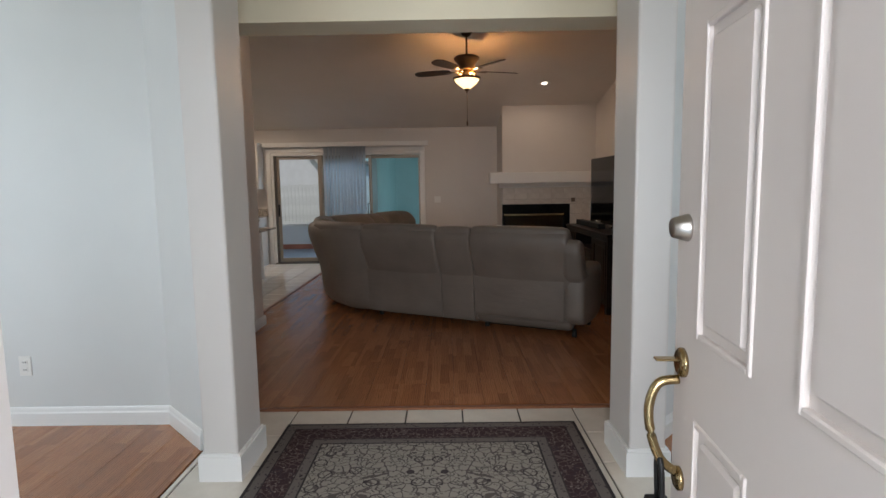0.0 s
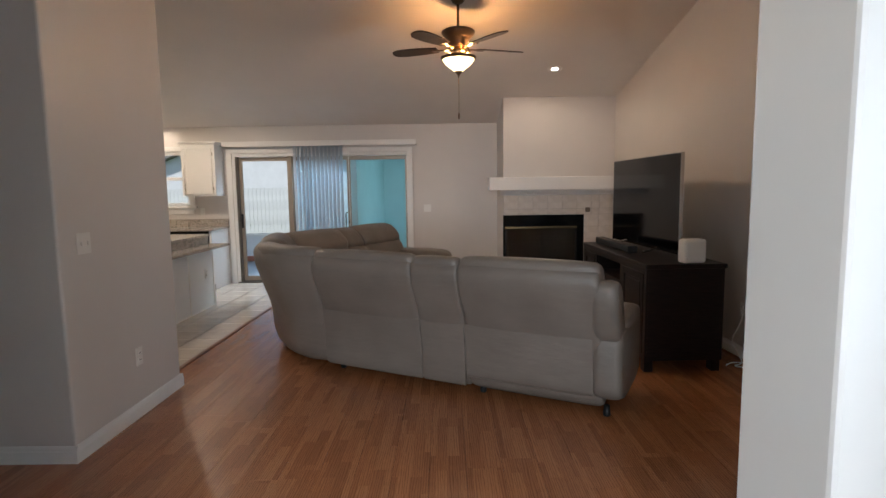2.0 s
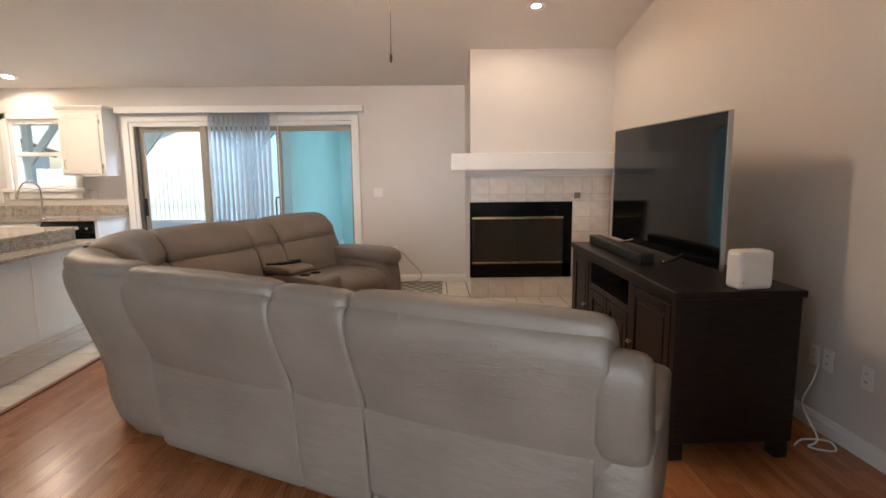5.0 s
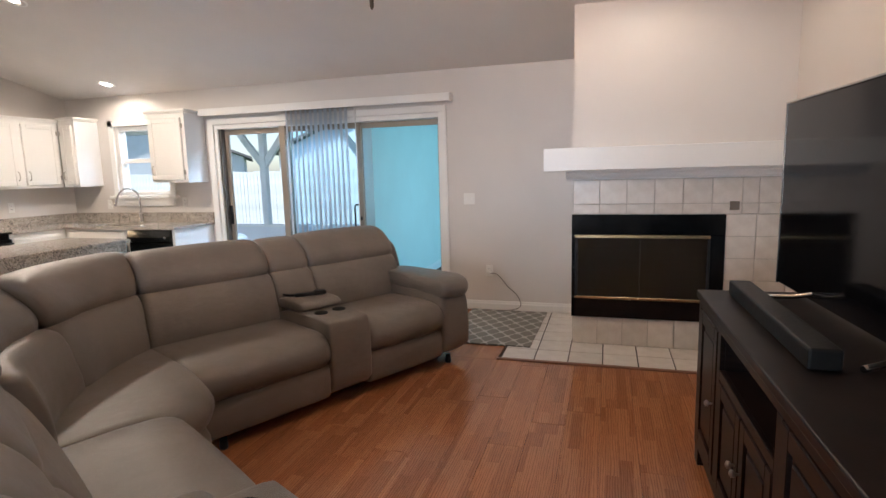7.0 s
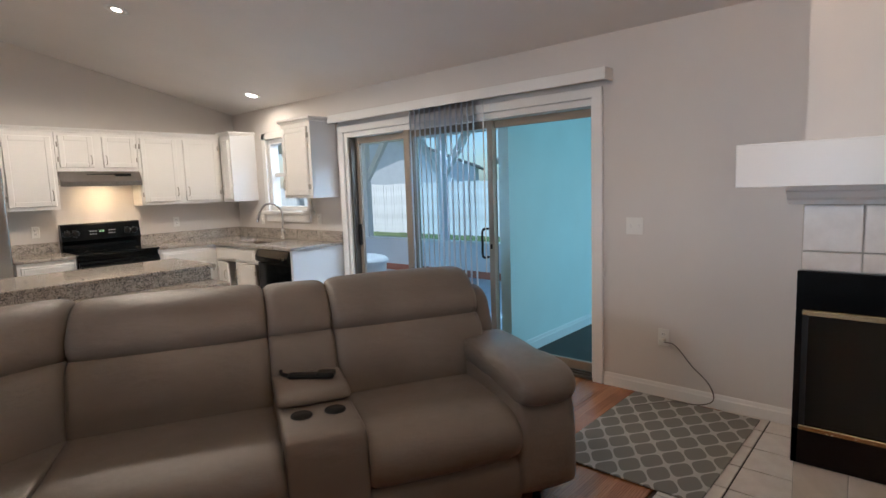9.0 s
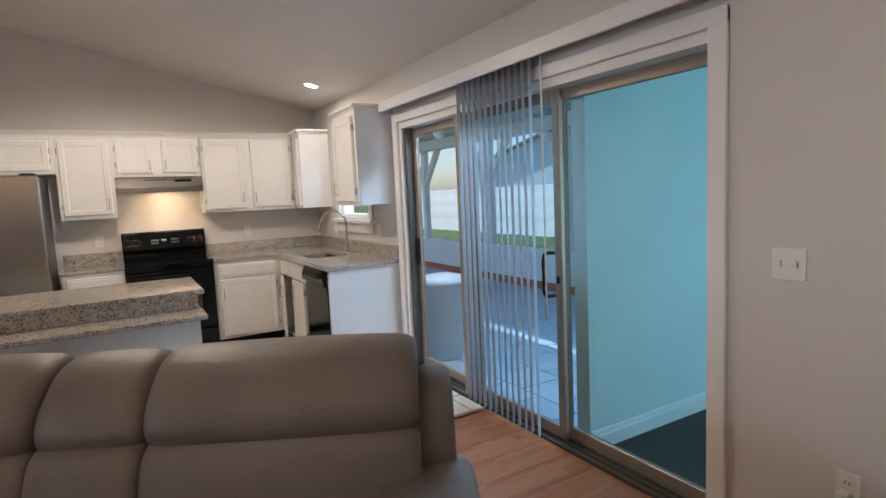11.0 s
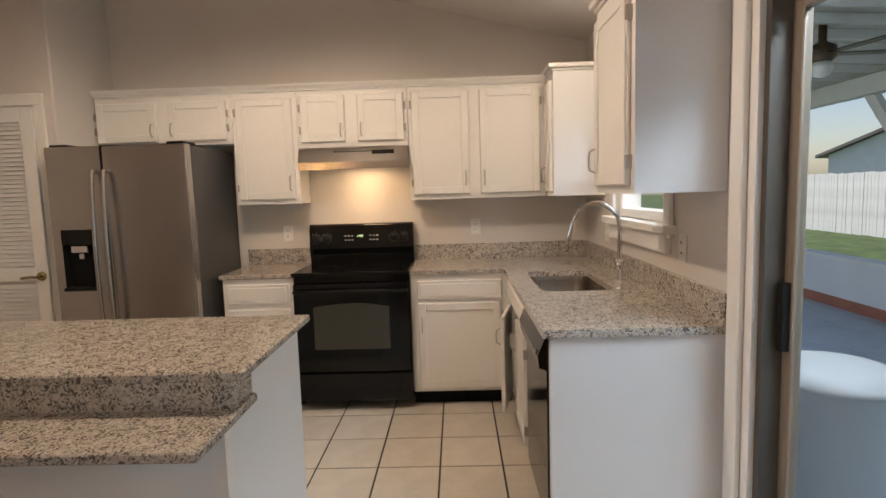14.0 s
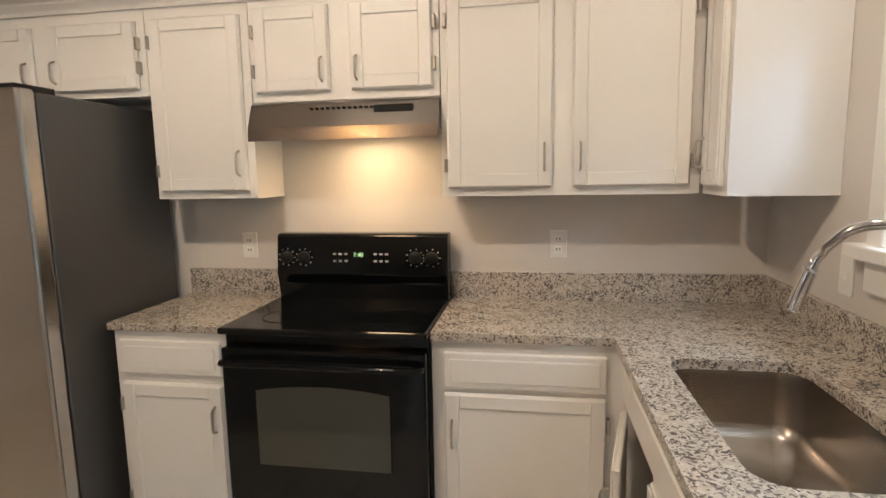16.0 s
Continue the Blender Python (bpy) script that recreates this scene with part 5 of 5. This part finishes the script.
tap = thing("faucet", (-3.36, 11.225, 0.915), "chrome gooseneck kitchen faucet with a pull-down sprayer", "faucet")
turned("base", M_CHROME, [(0.030, 0), (0.030, 0.006), (0.024, 0.012), (0.023, 0.10), (0.020, 0.115), (0.013, 0.12)], tap)
tube("neck", M_CHROME, [(0, 0, 0.10), (0, 0, 0.30), (-0.012, -0.03, 0.37), (-0.04, -0.09, 0.415), (-0.075, -0.16, 0.405), (-0.10, -0.205, 0.35), (-0.108, -0.22, 0.31)], 0.0115, tap, n=14)
tube("sprayer", M_CHROME, [(-0.108, -0.22, 0.315), (-0.116, -0.235, 0.26), (-0.122, -0.246, 0.215)], 0.016, tap, n=14)
tube("lever", M_CHROME, [(0.02, 0, 0.07), (0.05, -0.01, 0.08), (0.075, -0.02, 0.10)], 0.007, tap)
plate("wall_outlet", (WEST, 9.105, 1.14), 90, "white outlet above the granite upstand")
plate("wall_outlet", (WEST, 10.502, 1.15), 90, "white outlet above the granite upstand")
plate("wall_outlet", (-2.77, NORTH, 1.15), 0, "white outlet beside the kitchen window")
plate("light_switch", (-3.93, NORTH, 1.13), 0, "white switch beside the kitchen window", "single")

# refrigerator
fr = thing("refrigerator", (-4.44, 7.895, 0), "stainless side-by-side refrigerator with an ice dispenser", "refrigerator")
boxes("cabinet", plain("grey_fridge_side", (0.085, 0.085, 0.088), 0.4, 0.3, bumpy=0.03), [(0, 0.64, 0, 0.86, 0.03, 1.745)], fr, bevel=0.004)
each("hinge_cover", M_BLACKMAT, [(0.54, 0.70, 0.02, 0.12, 1.745, 1.77), (0.54, 0.70, 0.74, 0.84, 1.745, 1.77), (0.60, 0.655, 0.30, 0.40, 1.745, 1.765)], fr, bevel=0.004)
boxes("door", M_STEEL, [(0.645, 0.715, 0.345, 0.862, 0.10, 1.755)], fr, bevel=0.012, seg=3)
dz0, dz1, dy0, dy1 = 0.88, 1.255, 0.055, 0.255
boxes("door", M_STEEL, [(0.645, 0.715, 0.0, dy0, 0.10, 1.755), (0.645, 0.715, dy1, 0.335, 0.10, 1.755), (0.645, 0.715, dy0, dy1, 0.10, dz0), (0.645, 0.715, dy0, dy1, dz1, 1.755)], fr)
boxes("dispenser", M_BLACKMAT, [(0.65, 0.66, dy0, dy1, dz0, dz1), (0.66, 0.719, dy0, dy0 + 0.008, dz0, dz1), (0.66, 0.719, dy1 - 0.008, dy1, dz0, dz1), (0.66, 0.722, dy0, dy1, dz1 - 0.09, dz1), (0.66, 0.74, dy0, dy1, dz0, dz0 + 0.02)], fr)
boxes("spout", M_CHROME, [(0.67, 0.715, 0.10, 0.21, 1.11, 1.16), (0.675, 0.70, 0.135, 0.175, 1.07, 1.11)], fr, bevel=0.006)
boxes("grille", M_BLACKMAT, [(0.60, 0.66, 0.01, 0.85, 0.02, 0.09)], fr)
for hy in (0.305, 0.375):
    tube("handle", M_STEEL, [(0.715, hy, 1.60), (0.760, hy, 1.57), (0.785, hy, 1.20), (0.785, hy, 0.85), (0.760, hy, 0.49), (0.715, hy, 0.46)], 0.013, fr, n=12)

# louvred pantry door
pd = thing("louvred_door", (-3.87, 7.10, 0), "white louvred pantry door with a lever handle, closed", "door")
boxes("casing", M_TRIM, [(0.001, 0.02, -0.085, -0.02, 0, 2.07), (0.001, 0.02, 0.66, 0.725, 0, 2.07), (0.001, 0.022, -0.085, 0.725, 2.03, 2.10)], pd, bevel=0.004)
boxes("stile", M_TRIM, [(0.002, 0.03, -0.015, 0.07, 0.01, 2.02), (0.002, 0.03, 0.57, 0.655, 0.01, 2.02), (0.002, 0.03, 0.07, 0.57, 1.93, 2.02), (0.002, 0.03, 0.07, 0.57, 0.01, 0.16), (0.002, 0.03, 0.07, 0.57, 0.93, 1.02)], pd, bevel=0.002)
bm = bmesh.new()
ls = [bm.verts.new((x, y, z)) for y in (0.07, 0.57) for x, z in ((0.003, 0.026), (0.006, 0.028), (0.027, 0.002), (0.024, 0.0))]
for q in ((0, 1, 2, 3), (4, 5, 6, 7), (0, 1, 5, 4), (1, 2, 6, 5), (2, 3, 7, 6), (3, 0, 4, 7)):
    bm.faces.new([ls[i] for i in q])
s0 = from_bm("slat", bm, M_TRIM, pd)
zs = [0.165 + 0.0275 * i for i in range(27)] + [1.025 + 0.0275 * i for i in range(33)]
for i, z in enumerate(zs):
    s = s0 if i == 0 else new("slat", s0.data)
    s.parent, s.location = pd, (0, 0, z)
tube("lever_handle", M_BRASS, [(0.03, 0.61, 0.96), (0.075, 0.61, 0.96), (0.08, 0.57, 0.962), (0.075, 0.51, 0.955)], 0.008, pd)
turned("rose", M_BRASS, [(0.03, 0.0), (0.028, 0.008), (0.01, 0.010)], pd, (0.03, 0.61, 0.96), 20, "x")

# island with a raised top and a lower ledge
isl = thing("kitchen_island", (-2.33, 8.94, 0), "white panelled kitchen island with two-level granite top", "island")
boxes("body", M_SIDE, [(-0.37, 0.18, -0.73, 0.735, 0.0, 0.885), (0.18, 0.39, -0.73, 0.735, 0.0, 0.765)], isl)
boxes("corner_batten", M_CAB, [(0.35, 0.396, 0.70, 0.741, 0, 0.76), (0.387, 0.396, 0.04, 0.06, 0, 0.76), (-0.37, 0.39, 0.735, 0.741, 0.0, 0.02), (0.39, 0.40, -0.73, 0.735, 0.0, 0.012)], isl)
boxes("upper_top", M_GRANITE, [(-0.40, 0.35, -0.75, 0.785, 0.885, 0.915)], isl, bevel=0.005)
boxes("riser", M_GRANITE, [(0.18, 0.335, -0.735, 0.745, 0.79, 0.885)], isl)
boxes("lower_ledge", M_GRANITE, [(0.19, 0.605, -0.745, 0.765, 0.765, 0.795)], isl, bevel=0.005)
plate("wall_outlet", (-1.94, 9.442, 0.441), 90, "white outlet on the island panel")

# ---- entry ----
fd = thing("front_door", (1.458, 1.575, 0.01), "white six-panel front door standing open with a bronze handle set", "door", 85.6)
W, T = 0.91, 0.045
COLS, ROWS = ((0.14, 0.39), (0.53, 0.78)), ((0.22, 0.83), (1.01, 1.67), (1.76, 1.93))
rails = [(0, 0.14), (0.39, 0.53), (0.78, W)]
boxes("slab", M_DOOR, [(0, W, 0.008, T - 0.008, 0, 2.03)], fd)
st_items = []
for side in (0, 1):
    y0, y1 = (0, 0.008) if side == 0 else (T - 0.008, T)
    for a, b in rails:
        st_items.append((a, b, y0, y1, 0, 2.03))
    for a, b in COLS:
        for z0, z1 in ((0, 0.22), (0.83, 1.01), (1.67, 1.76), (1.93, 2.03)):
            st_items.append((a, b, y0, y1, z0, z1))
boxes("stile", M_DOOR, st_items, fd)
for a, b in COLS:
    for z0, z1 in ROWS:
        boxes("raised_panel", M_DOOR, [(a + 0.035, b - 0.035, -0.002, T + 0.002, z0 + 0.035, z1 - 0.035)], fd, bevel=0.008)
        g = 0.014
        boxes("panel_mould", M_DOOR, [(a, a + g, -0.004, T + 0.004, z0, z1), (b - g, b, -0.004, T + 0.004, z0, z1), (a + g, b - g, -0.004, T + 0.004, z0, z0 + g), (a + g, b - g, -0.004, T + 0.004, z1 - g, z1)], fd, bevel=0.003)
HX = W - 0.06
turned("deadbolt", M_NICKEL, [(0.031, T + 0.0), (0.031, T + 0.004), (0.022, T + 0.034), (0.019, T + 0.036), (0.003, T + 0.036)], fd, (HX, 0, 1.245), 24, "y")
turned("escutcheon", M_BRASS, [(0.034, T), (0.034, T + 0.008), (0.026, T + 0.014), (0.003, T + 0.014)], fd, (HX, 0, 0.935), 24, "y")
turned("escutcheon", M_BRASS, [(0.028, T), (0.028, T + 0.008), (0.02, T + 0.014), (0.003, T + 0.014)], fd, (HX, 0, 0.655), 24, "y")
tube("grip", M_BRASS, [(HX, T + 0.01, 0.895), (HX, T + 0.055, 0.885), (HX, T + 0.075, 0.83), (HX, T + 0.068, 0.76), (HX, T + 0.045, 0.70), (HX, T + 0.01, 0.67)], 0.011, fd, n=12)
boxes("thumb_latch", M_BRASS, [(HX - 0.012, HX + 0.012, T + 0.01, T + 0.065, 0.940, 0.946)], fd, bevel=0.002)
boxes("edge_plate", M_NICKEL, [(W, W + 0.002, 0.01, T - 0.01, 1.21, 1.28), (W, W + 0.002, 0.01, T - 0.01, 0.90, 0.97)], fd)
lk = thing("lock_box", (1.458, 1.575, 0.01), "black key lock box hanging from the door grip", "lock box", 85.6)
boxes("case", M_BLACKMAT, [(HX - 0.03, HX + 0.03, T + 0.02, T + 0.075, 0.47, 0.60)], lk, bevel=0.008, seg=2)
boxes("face", M_PLASTIC, [(HX - 0.02, HX + 0.02, T + 0.075, T + 0.08, 0.48, 0.54)], lk, bevel=0.003)
tube("shackle", M_BLACKMAT, [(HX - 0.018, T + 0.045, 0.595), (HX - 0.018, T + 0.048, 0.68), (HX, T + 0.05, 0.71), (HX + 0.018, T + 0.048, 0.68), (HX + 0.018, T + 0.045, 0.595)], 0.007, lk)
tagged(boxes("trim_front_door", M_DOOR, [(0.492, 0.505, 1.54, 1.72, 0, 2.06), (1.51, 1.57, 1.70, 1.72, 0, 2.06)]), kind="structure")
prx, pry = 0.825, 0.90
pr = boxes("persian_rug", persian(prx, pry), [(-prx, prx, -pry, pry, 0, 0.010)], bevel=0.003)
pr.location = (0.83, 3.33, 0.002)
tagged(pr, "persian-style rug with dark red border and pale floral field", "rug")
tagged(boxes("threshold_strip", plain("red_brown_strip", (0.22, 0.085, 0.04), 0.35), [(-4.3, 3.6, 4.448, 4.488, -0.012, 0.009)], bevel=0.004), "red-brown wooden transition strip", "transition strip")
tagged(boxes("threshold_strip", bpy.data.materials["red_brown_strip"], [(-1.165, -1.125, 6.67, 11.30, -0.012, 0.009)], bevel=0.004), "red-brown wooden transition strip", "transition strip")
tagged(boxes("threshold_strip", bpy.data.materials["red_brown_strip"], [(1.335, 3.45, 9.825, 9.862, -0.012, 0.010)], bevel=0.004), "red-brown wooden strip along the hearth tiles", "transition strip")

# ---- beyond the sliding door ----
boxes("floor_sunroom", M_CARPET, [(-0.42, 2.6, 11.47, 15.4, -0.16, -0.03)])
tagged(bpy.data.objects["floor_sunroom"], kind="structure")
# White shell of the sunroom, its colour carrying the cyan cast of the light.
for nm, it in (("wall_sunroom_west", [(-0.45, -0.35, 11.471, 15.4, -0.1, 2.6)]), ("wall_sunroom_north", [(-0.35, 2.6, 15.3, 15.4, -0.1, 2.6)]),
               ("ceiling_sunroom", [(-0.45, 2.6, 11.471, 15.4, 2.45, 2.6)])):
    tagged(boxes(nm, M_AQUACAST, it), kind="structure")
wall_along("y", "wall_sunroom_east", M_AQUACAST, 2.6, 2.7, 11.47, 15.4, -0.1, 2.6, [(12.4, 14.0, 0.35, 1.85)])
baseboard("baseboard_sunroom", -0.35, 11.48, -0.35, 15.3, -1, 0.11).location.z = -0.03

tagged(boxes("ground", M_GRASS, [(-90, 90, -60, 120, -0.36, -0.30)]), kind="structure")
tagged(boxes("floor_porch", M_GROUT, [(-11.0, -0.45, 11.47, 15.0, -0.30, -0.115)]), kind="structure")
tagged(boxes("wall_porch", [M_SIDING, M_PORCHW, M_BRICKRED], [(-11.0, -0.45, 14.86, 14.98, -0.30, 0.47), (-11.0, -0.45, 14.82, 15.02, 0.47, 0.51, 1), (-11.0, -0.45, 14.845, 14.86, -0.11, 0.02, 2),
                                                              (-11.12, -11.0, 11.47, 15.02, -0.30, 0.47), (-11.14, -10.98, 11.47, 15.02, 0.47, 0.51, 1)]), kind="structure")
for i, px in enumerate((-10.9, -8.4, -6.1, -4.1, -2.0)):
    p = thing("porch_post", (px, 14.92, 0.51), "white timber porch post with curved knee braces", "post", group="porch posts")
    boxes("post", M_PORCHW, [(-0.06, 0.06, -0.06, 0.06, 0, 1.81)], p, bevel=0.006)
    for sg in (-1, 1):
        prism("brace", M_PORCHW, [(sg * 0.06, 1.09), (sg * 0.20, 1.27), (sg * 0.42, 1.54), (sg * 0.62, 1.80), (sg * 0.47, 1.80), (sg * 0.30, 1.57), (sg * 0.06, 1.28)], -0.04, 0.04, p, axis="y")
tagged(boxes("porch_beam", M_PORCHW, [(-11.2, -0.45, 14.84, 15.0, 2.32, 2.52)]), "white timber beam above the porch posts", "beam")
roof = thing("porch_roof", (0, 0, 0), "open-framed porch roof with white rafters", "roof")
prism("deck", M_PORCHROOF, [(11.47, 2.78), (15.5, 2.60), (15.5, 2.66), (11.47, 2.84)], -11.4, -0.45, roof, axis="x")
raf = boxes("rafter", M_PORCHW, [(-0.02, 0.02, 11.48, 15.3, 2.52, 2.60)], roof)
for v in raf.data.vertices:
    v.co.z += 0.18 * (15.3 - v.co.y) / 3.8
raf.location.x = -10.8
for i in range(1, 25):
    q = new("rafter", raf.data)
    q.parent, q.location = roof, (-10.8 + i * 0.42, 0, 0)
pf = thing("porch_fan", (-5.0, 13.3, 2.30), "brown outdoor ceiling fan with a white globe", "ceiling fan")
turned("motor", M_BRONZE, [(0.02, 0.42), (0.03, 0.40), (0.03, 0.20), (0.10, 0.16), (0.11, 0.08), (0.06, 0.04)], pf)
turned("globe", M_PLASTIC, [(0.06, 0.05), (0.085, 0.0), (0.06, -0.06), (0.005, -0.08)], pf)
for k in range(5):
    b = boxes("blade", M_BLADE, [(0.10, 0.60, -0.055, 0.055, 0.10, 0.108)], pf, bevel=0.003)
    b.matrix_basis = pose(0, 0, 0, 0, 0, 15 + 72 * k)
bin_ = thing("rubbish_bin", (-2.62, 11.86, -0.098), "pale plastic rubbish bin with a lid on the porch", "bin")
turned("body", M_BIN, [(0.02, 0.0), (0.165, 0.002), (0.175, 0.02), (0.215, 0.70), (0.225, 0.705), (0.225, 0.725), (0.05, 0.73)], bin_, n=36)
turned("lid", M_BIN, [(0.235, 0.715), (0.238, 0.74), (0.20, 0.775), (0.10, 0.80), (0.01, 0.805)], bin_, n=36)

# garden fence
fence = thing("garden_fence", (0, 22.5, -0.30), "weathered wooden privacy fence behind the garden", "fence")
bd = boxes("board", M_FENCE, [(-0.068, 0.068, -0.01, 0.01, 0, 1.88)], fence, bevel=0.004)
rf = random.Random(2)
for i in range(230):
    q = bd if i == 0 else new("board", bd.data)
    q.parent, q.location = fence, (-26.0 + i * 0.142, rf.uniform(-0.006, 0.006), rf.uniform(-0.02, 0.02))
boxes("fence_rail", M_FENCE, [(-26, 6.6, 0.018, 0.055, z, z + 0.09) for z in (0.3, 0.95, 1.55)] + [(x, x + 0.1, 0.055, 0.14, 0, 1.85) for x in range(-26, 7, 2)], fence)
hs = thing("neighbour_house", (-9.5, 33, -0.30), "pale gabled neighbouring house beyond the fence", "house")
prism("wall", M_SIDING, [(-6, 0), (6, 0), (6, 3.0), (0, 5.4), (-6, 3.0)], 0, 9, hs, axis="y")
for sg in (-1, 1):
    prism("roof", M_ROOF, [(0, 5.42), (sg * 6.5, 2.85), (sg * 6.5, 3.0), (0, 5.60)], -0.4, 9.4, hs, axis="y")
h2 = copy_thing(hs, pose(-26, 34, -0.30, 0, 0, 35))
h2["label"] = "second pale house further along behind the fence"


# unseen roof added to keep the sun off the doorway, and the step outside
tagged(boxes("ceiling_sun_shield", M_TRIM, [(-4.7, 5.1, -1.4, 1.55, 2.75, 2.9)]), kind="structure")
tagged(boxes("pavement", M_PAVER, [(-4.7, 5.1, -2.5, 1.1, -0.30, -0.02)]), kind="structure")

# ---- pieces of the floors ----


def piece_mesh(name, w, d, h, mat, bevel):
    bm = bmesh.new()
    add_box(bm, -w / 2, w / 2, -d / 2, d / 2, -h, 0, bevel)
    ob_me = bpy.data.meshes.new(name)
    bm.to_mesh(ob_me)
    bm.free()
    ob_me.materials.append(mat)
    return ob_me


def tile_area(parent, mat, x0, x1, y0, y1, ox, oy, pitch, z=0.0, joint=0.009, skip=None, name="tile", pitch_y=None):
    """Square tiles on a grid, trimmed at the borders; alike ones share a mesh."""
    cache = {}
    py = pitch_y or pitch
    i0, j0 = math.floor((x0 - ox) / pitch), math.floor((y0 - oy) / py)
    for i in range(i0, i0 + int((x1 - x0) / pitch) + 2):
        for j in range(j0, j0 + int((y1 - y0) / py) + 2):
            a, b = max(x0, ox + i * pitch + joint / 2), min(x1, ox + (i + 1) * pitch - joint / 2)
            c, d = max(y0, oy + j * py + joint / 2), min(y1, oy + (j + 1) * py - joint / 2)
            if b - a < 0.02 or d - c < 0.02 or (skip and skip((a + b) / 2, (c + d) / 2)):
                continue
            key = (round(b - a, 3), round(d - c, 3))
            if key not in cache:
                cache[key] = piece_mesh(name, b - a, d - c, 0.011, mat, 0.0018)
            o = new(name, cache[key])
            o.parent = parent
            o.location = ((a + b) / 2, (c + d) / 2, z)


kf = tagged(boxes("floor_kitchen", M_GROUT, [(-4.49, -1.165, 6.68, 11.31, -0.0119, -0.004)]), kind="structure")
tile_area(kf, M_TILE, -4.49, -1.167, 6.68, 11.31, -2.14, 9.918, 0.337, pitch_y=0.325, skip=lambda x, y: x < -4.15 and y < 10.9)
ef = bpy.data.objects["floor_entry"]
tile_area(ef, M_TILE, -0.36, 2.05, 1.72, 4.446, 0.005, 4.446, 0.337)
hf = tagged(boxes("floor_hearth", M_GROUT, [(1.36, 3.5, 9.862, 11.31, -0.0119, -0.003)]), kind="structure")
tile_area(hf, M_HTILE, 1.362, east_x(10) - 0.02, 9.864, 10.366, 1.362, 9.864, 0.252, 0.004)
tile_area(hf, M_HTILE, 1.362, 1.868, 10.368, 11.30, 1.362, 9.864, 0.252, 0.004)


def wall_tile(parent, x0, x1, z0, z1, y, mat=None):
    o = new("tile", piece_mesh("tile", x1 - x0 - 0.005, z1 - z0 - 0.005, 0.010, mat or M_HTILE, 0.002))
    o.parent = parent
    o.matrix_world = pose((x0 + x1) / 2, y - 0.010, (z0 + z1) / 2, 90, 0, 0)


wc = bpy.data.objects["wall_chimney"]
xs = [1.872 + 0.203 * i for i in range(7)] + [3.20, ex - 0.004]
xs = [x for x in xs if x < ex - 0.1] + [ex - 0.004]
boxes("tile_grout", tile_mat("pale_grout", (0.45, 0.41, 0.36), (0.5, 0.46, 0.41), 0.8), [(1.871, ex, 10.366, 10.3695, 0.0, 1.345)], wc)
for a, b in zip(xs, xs[1:]):
    wall_tile(wc, a, b, 1.152, 1.343, 10.367)
    wall_tile(wc, a, b, 1.072, 1.152, 10.367)
for a in range(8):
    wall_tile(wc, 1.872 + a * 0.195, min(1.872 + (a + 1) * 0.195, ex - 0.004), 0.005, 0.232, 10.367)
for k in range(5):
    z0 = 0.232 + k * 0.168
    wall_tile(wc, 2.988, 3.19, z0, z0 + 0.168, 10.367)
    wall_tile(wc, 3.19, ex - 0.004, z0, z0 + 0.168, 10.367)
wall_tile(wc, 3.005, 3.075, 1.10, 1.17, 10.357, plain("bronze_accent_tile", (0.16, 0.12, 0.09), 0.4))

# porch pavers as one sheet of pieces
bm = bmesh.new()
for i in range(26):
    for j in range(9):
        x, y = -10.9 + i * 0.40 + (0.2 if j % 2 else 0), 11.50 + j * 0.40
        if x < -0.9:
            add_box(bm, x + 0.004, x + 0.396, y + 0.004, min(y + 0.396, 14.84), -0.115, -0.098)
tagged(from_bm("paver", bm, M_PAVER, bpy.data.objects["floor_porch"]), kind="stuff")

# laminate planks, laid along y
fl = bpy.data.objects["floor"]
PW, PL = 0.1905, 1.21
rp2 = random.Random(11)
cache = {}


def plank(a, b, c, d):
    key = (round(b - a, 3), round(d - c, 2))
    if key not in cache:
        cache[key] = piece_mesh("plank", b - a - 0.0012, key[1] - 0.0012, 0.011, M_WOOD, 0.0006)
    o = new("plank", cache[key])
    o.parent, o.location = fl, ((a + b) / 2, (c + d) / 2, 0)


def plank_area(x0, x1, y0, y1):
    x = x0
    while x < x1 - 0.01:
        y = y0 - rp2.randrange(1, 12) * 0.1
        while y < y1:
            c, d = max(y, y0), min(y + PL, y1)
            if d - c > 0.03:
                plank(x, min(x + PW, x1), c, d)
            y += PL
        x += PW


plank_area(-1.125, 3.66, 4.49, 9.823)
plank_area(-1.125, 1.34, 9.823, 11.32)
plank_area(-4.4, -1.125, 4.49, 5.50)
plank_area(-4.6, -0.37, 1.72, 4.44)
plank_area(2.06, 5.0, 1.72, 4.44)
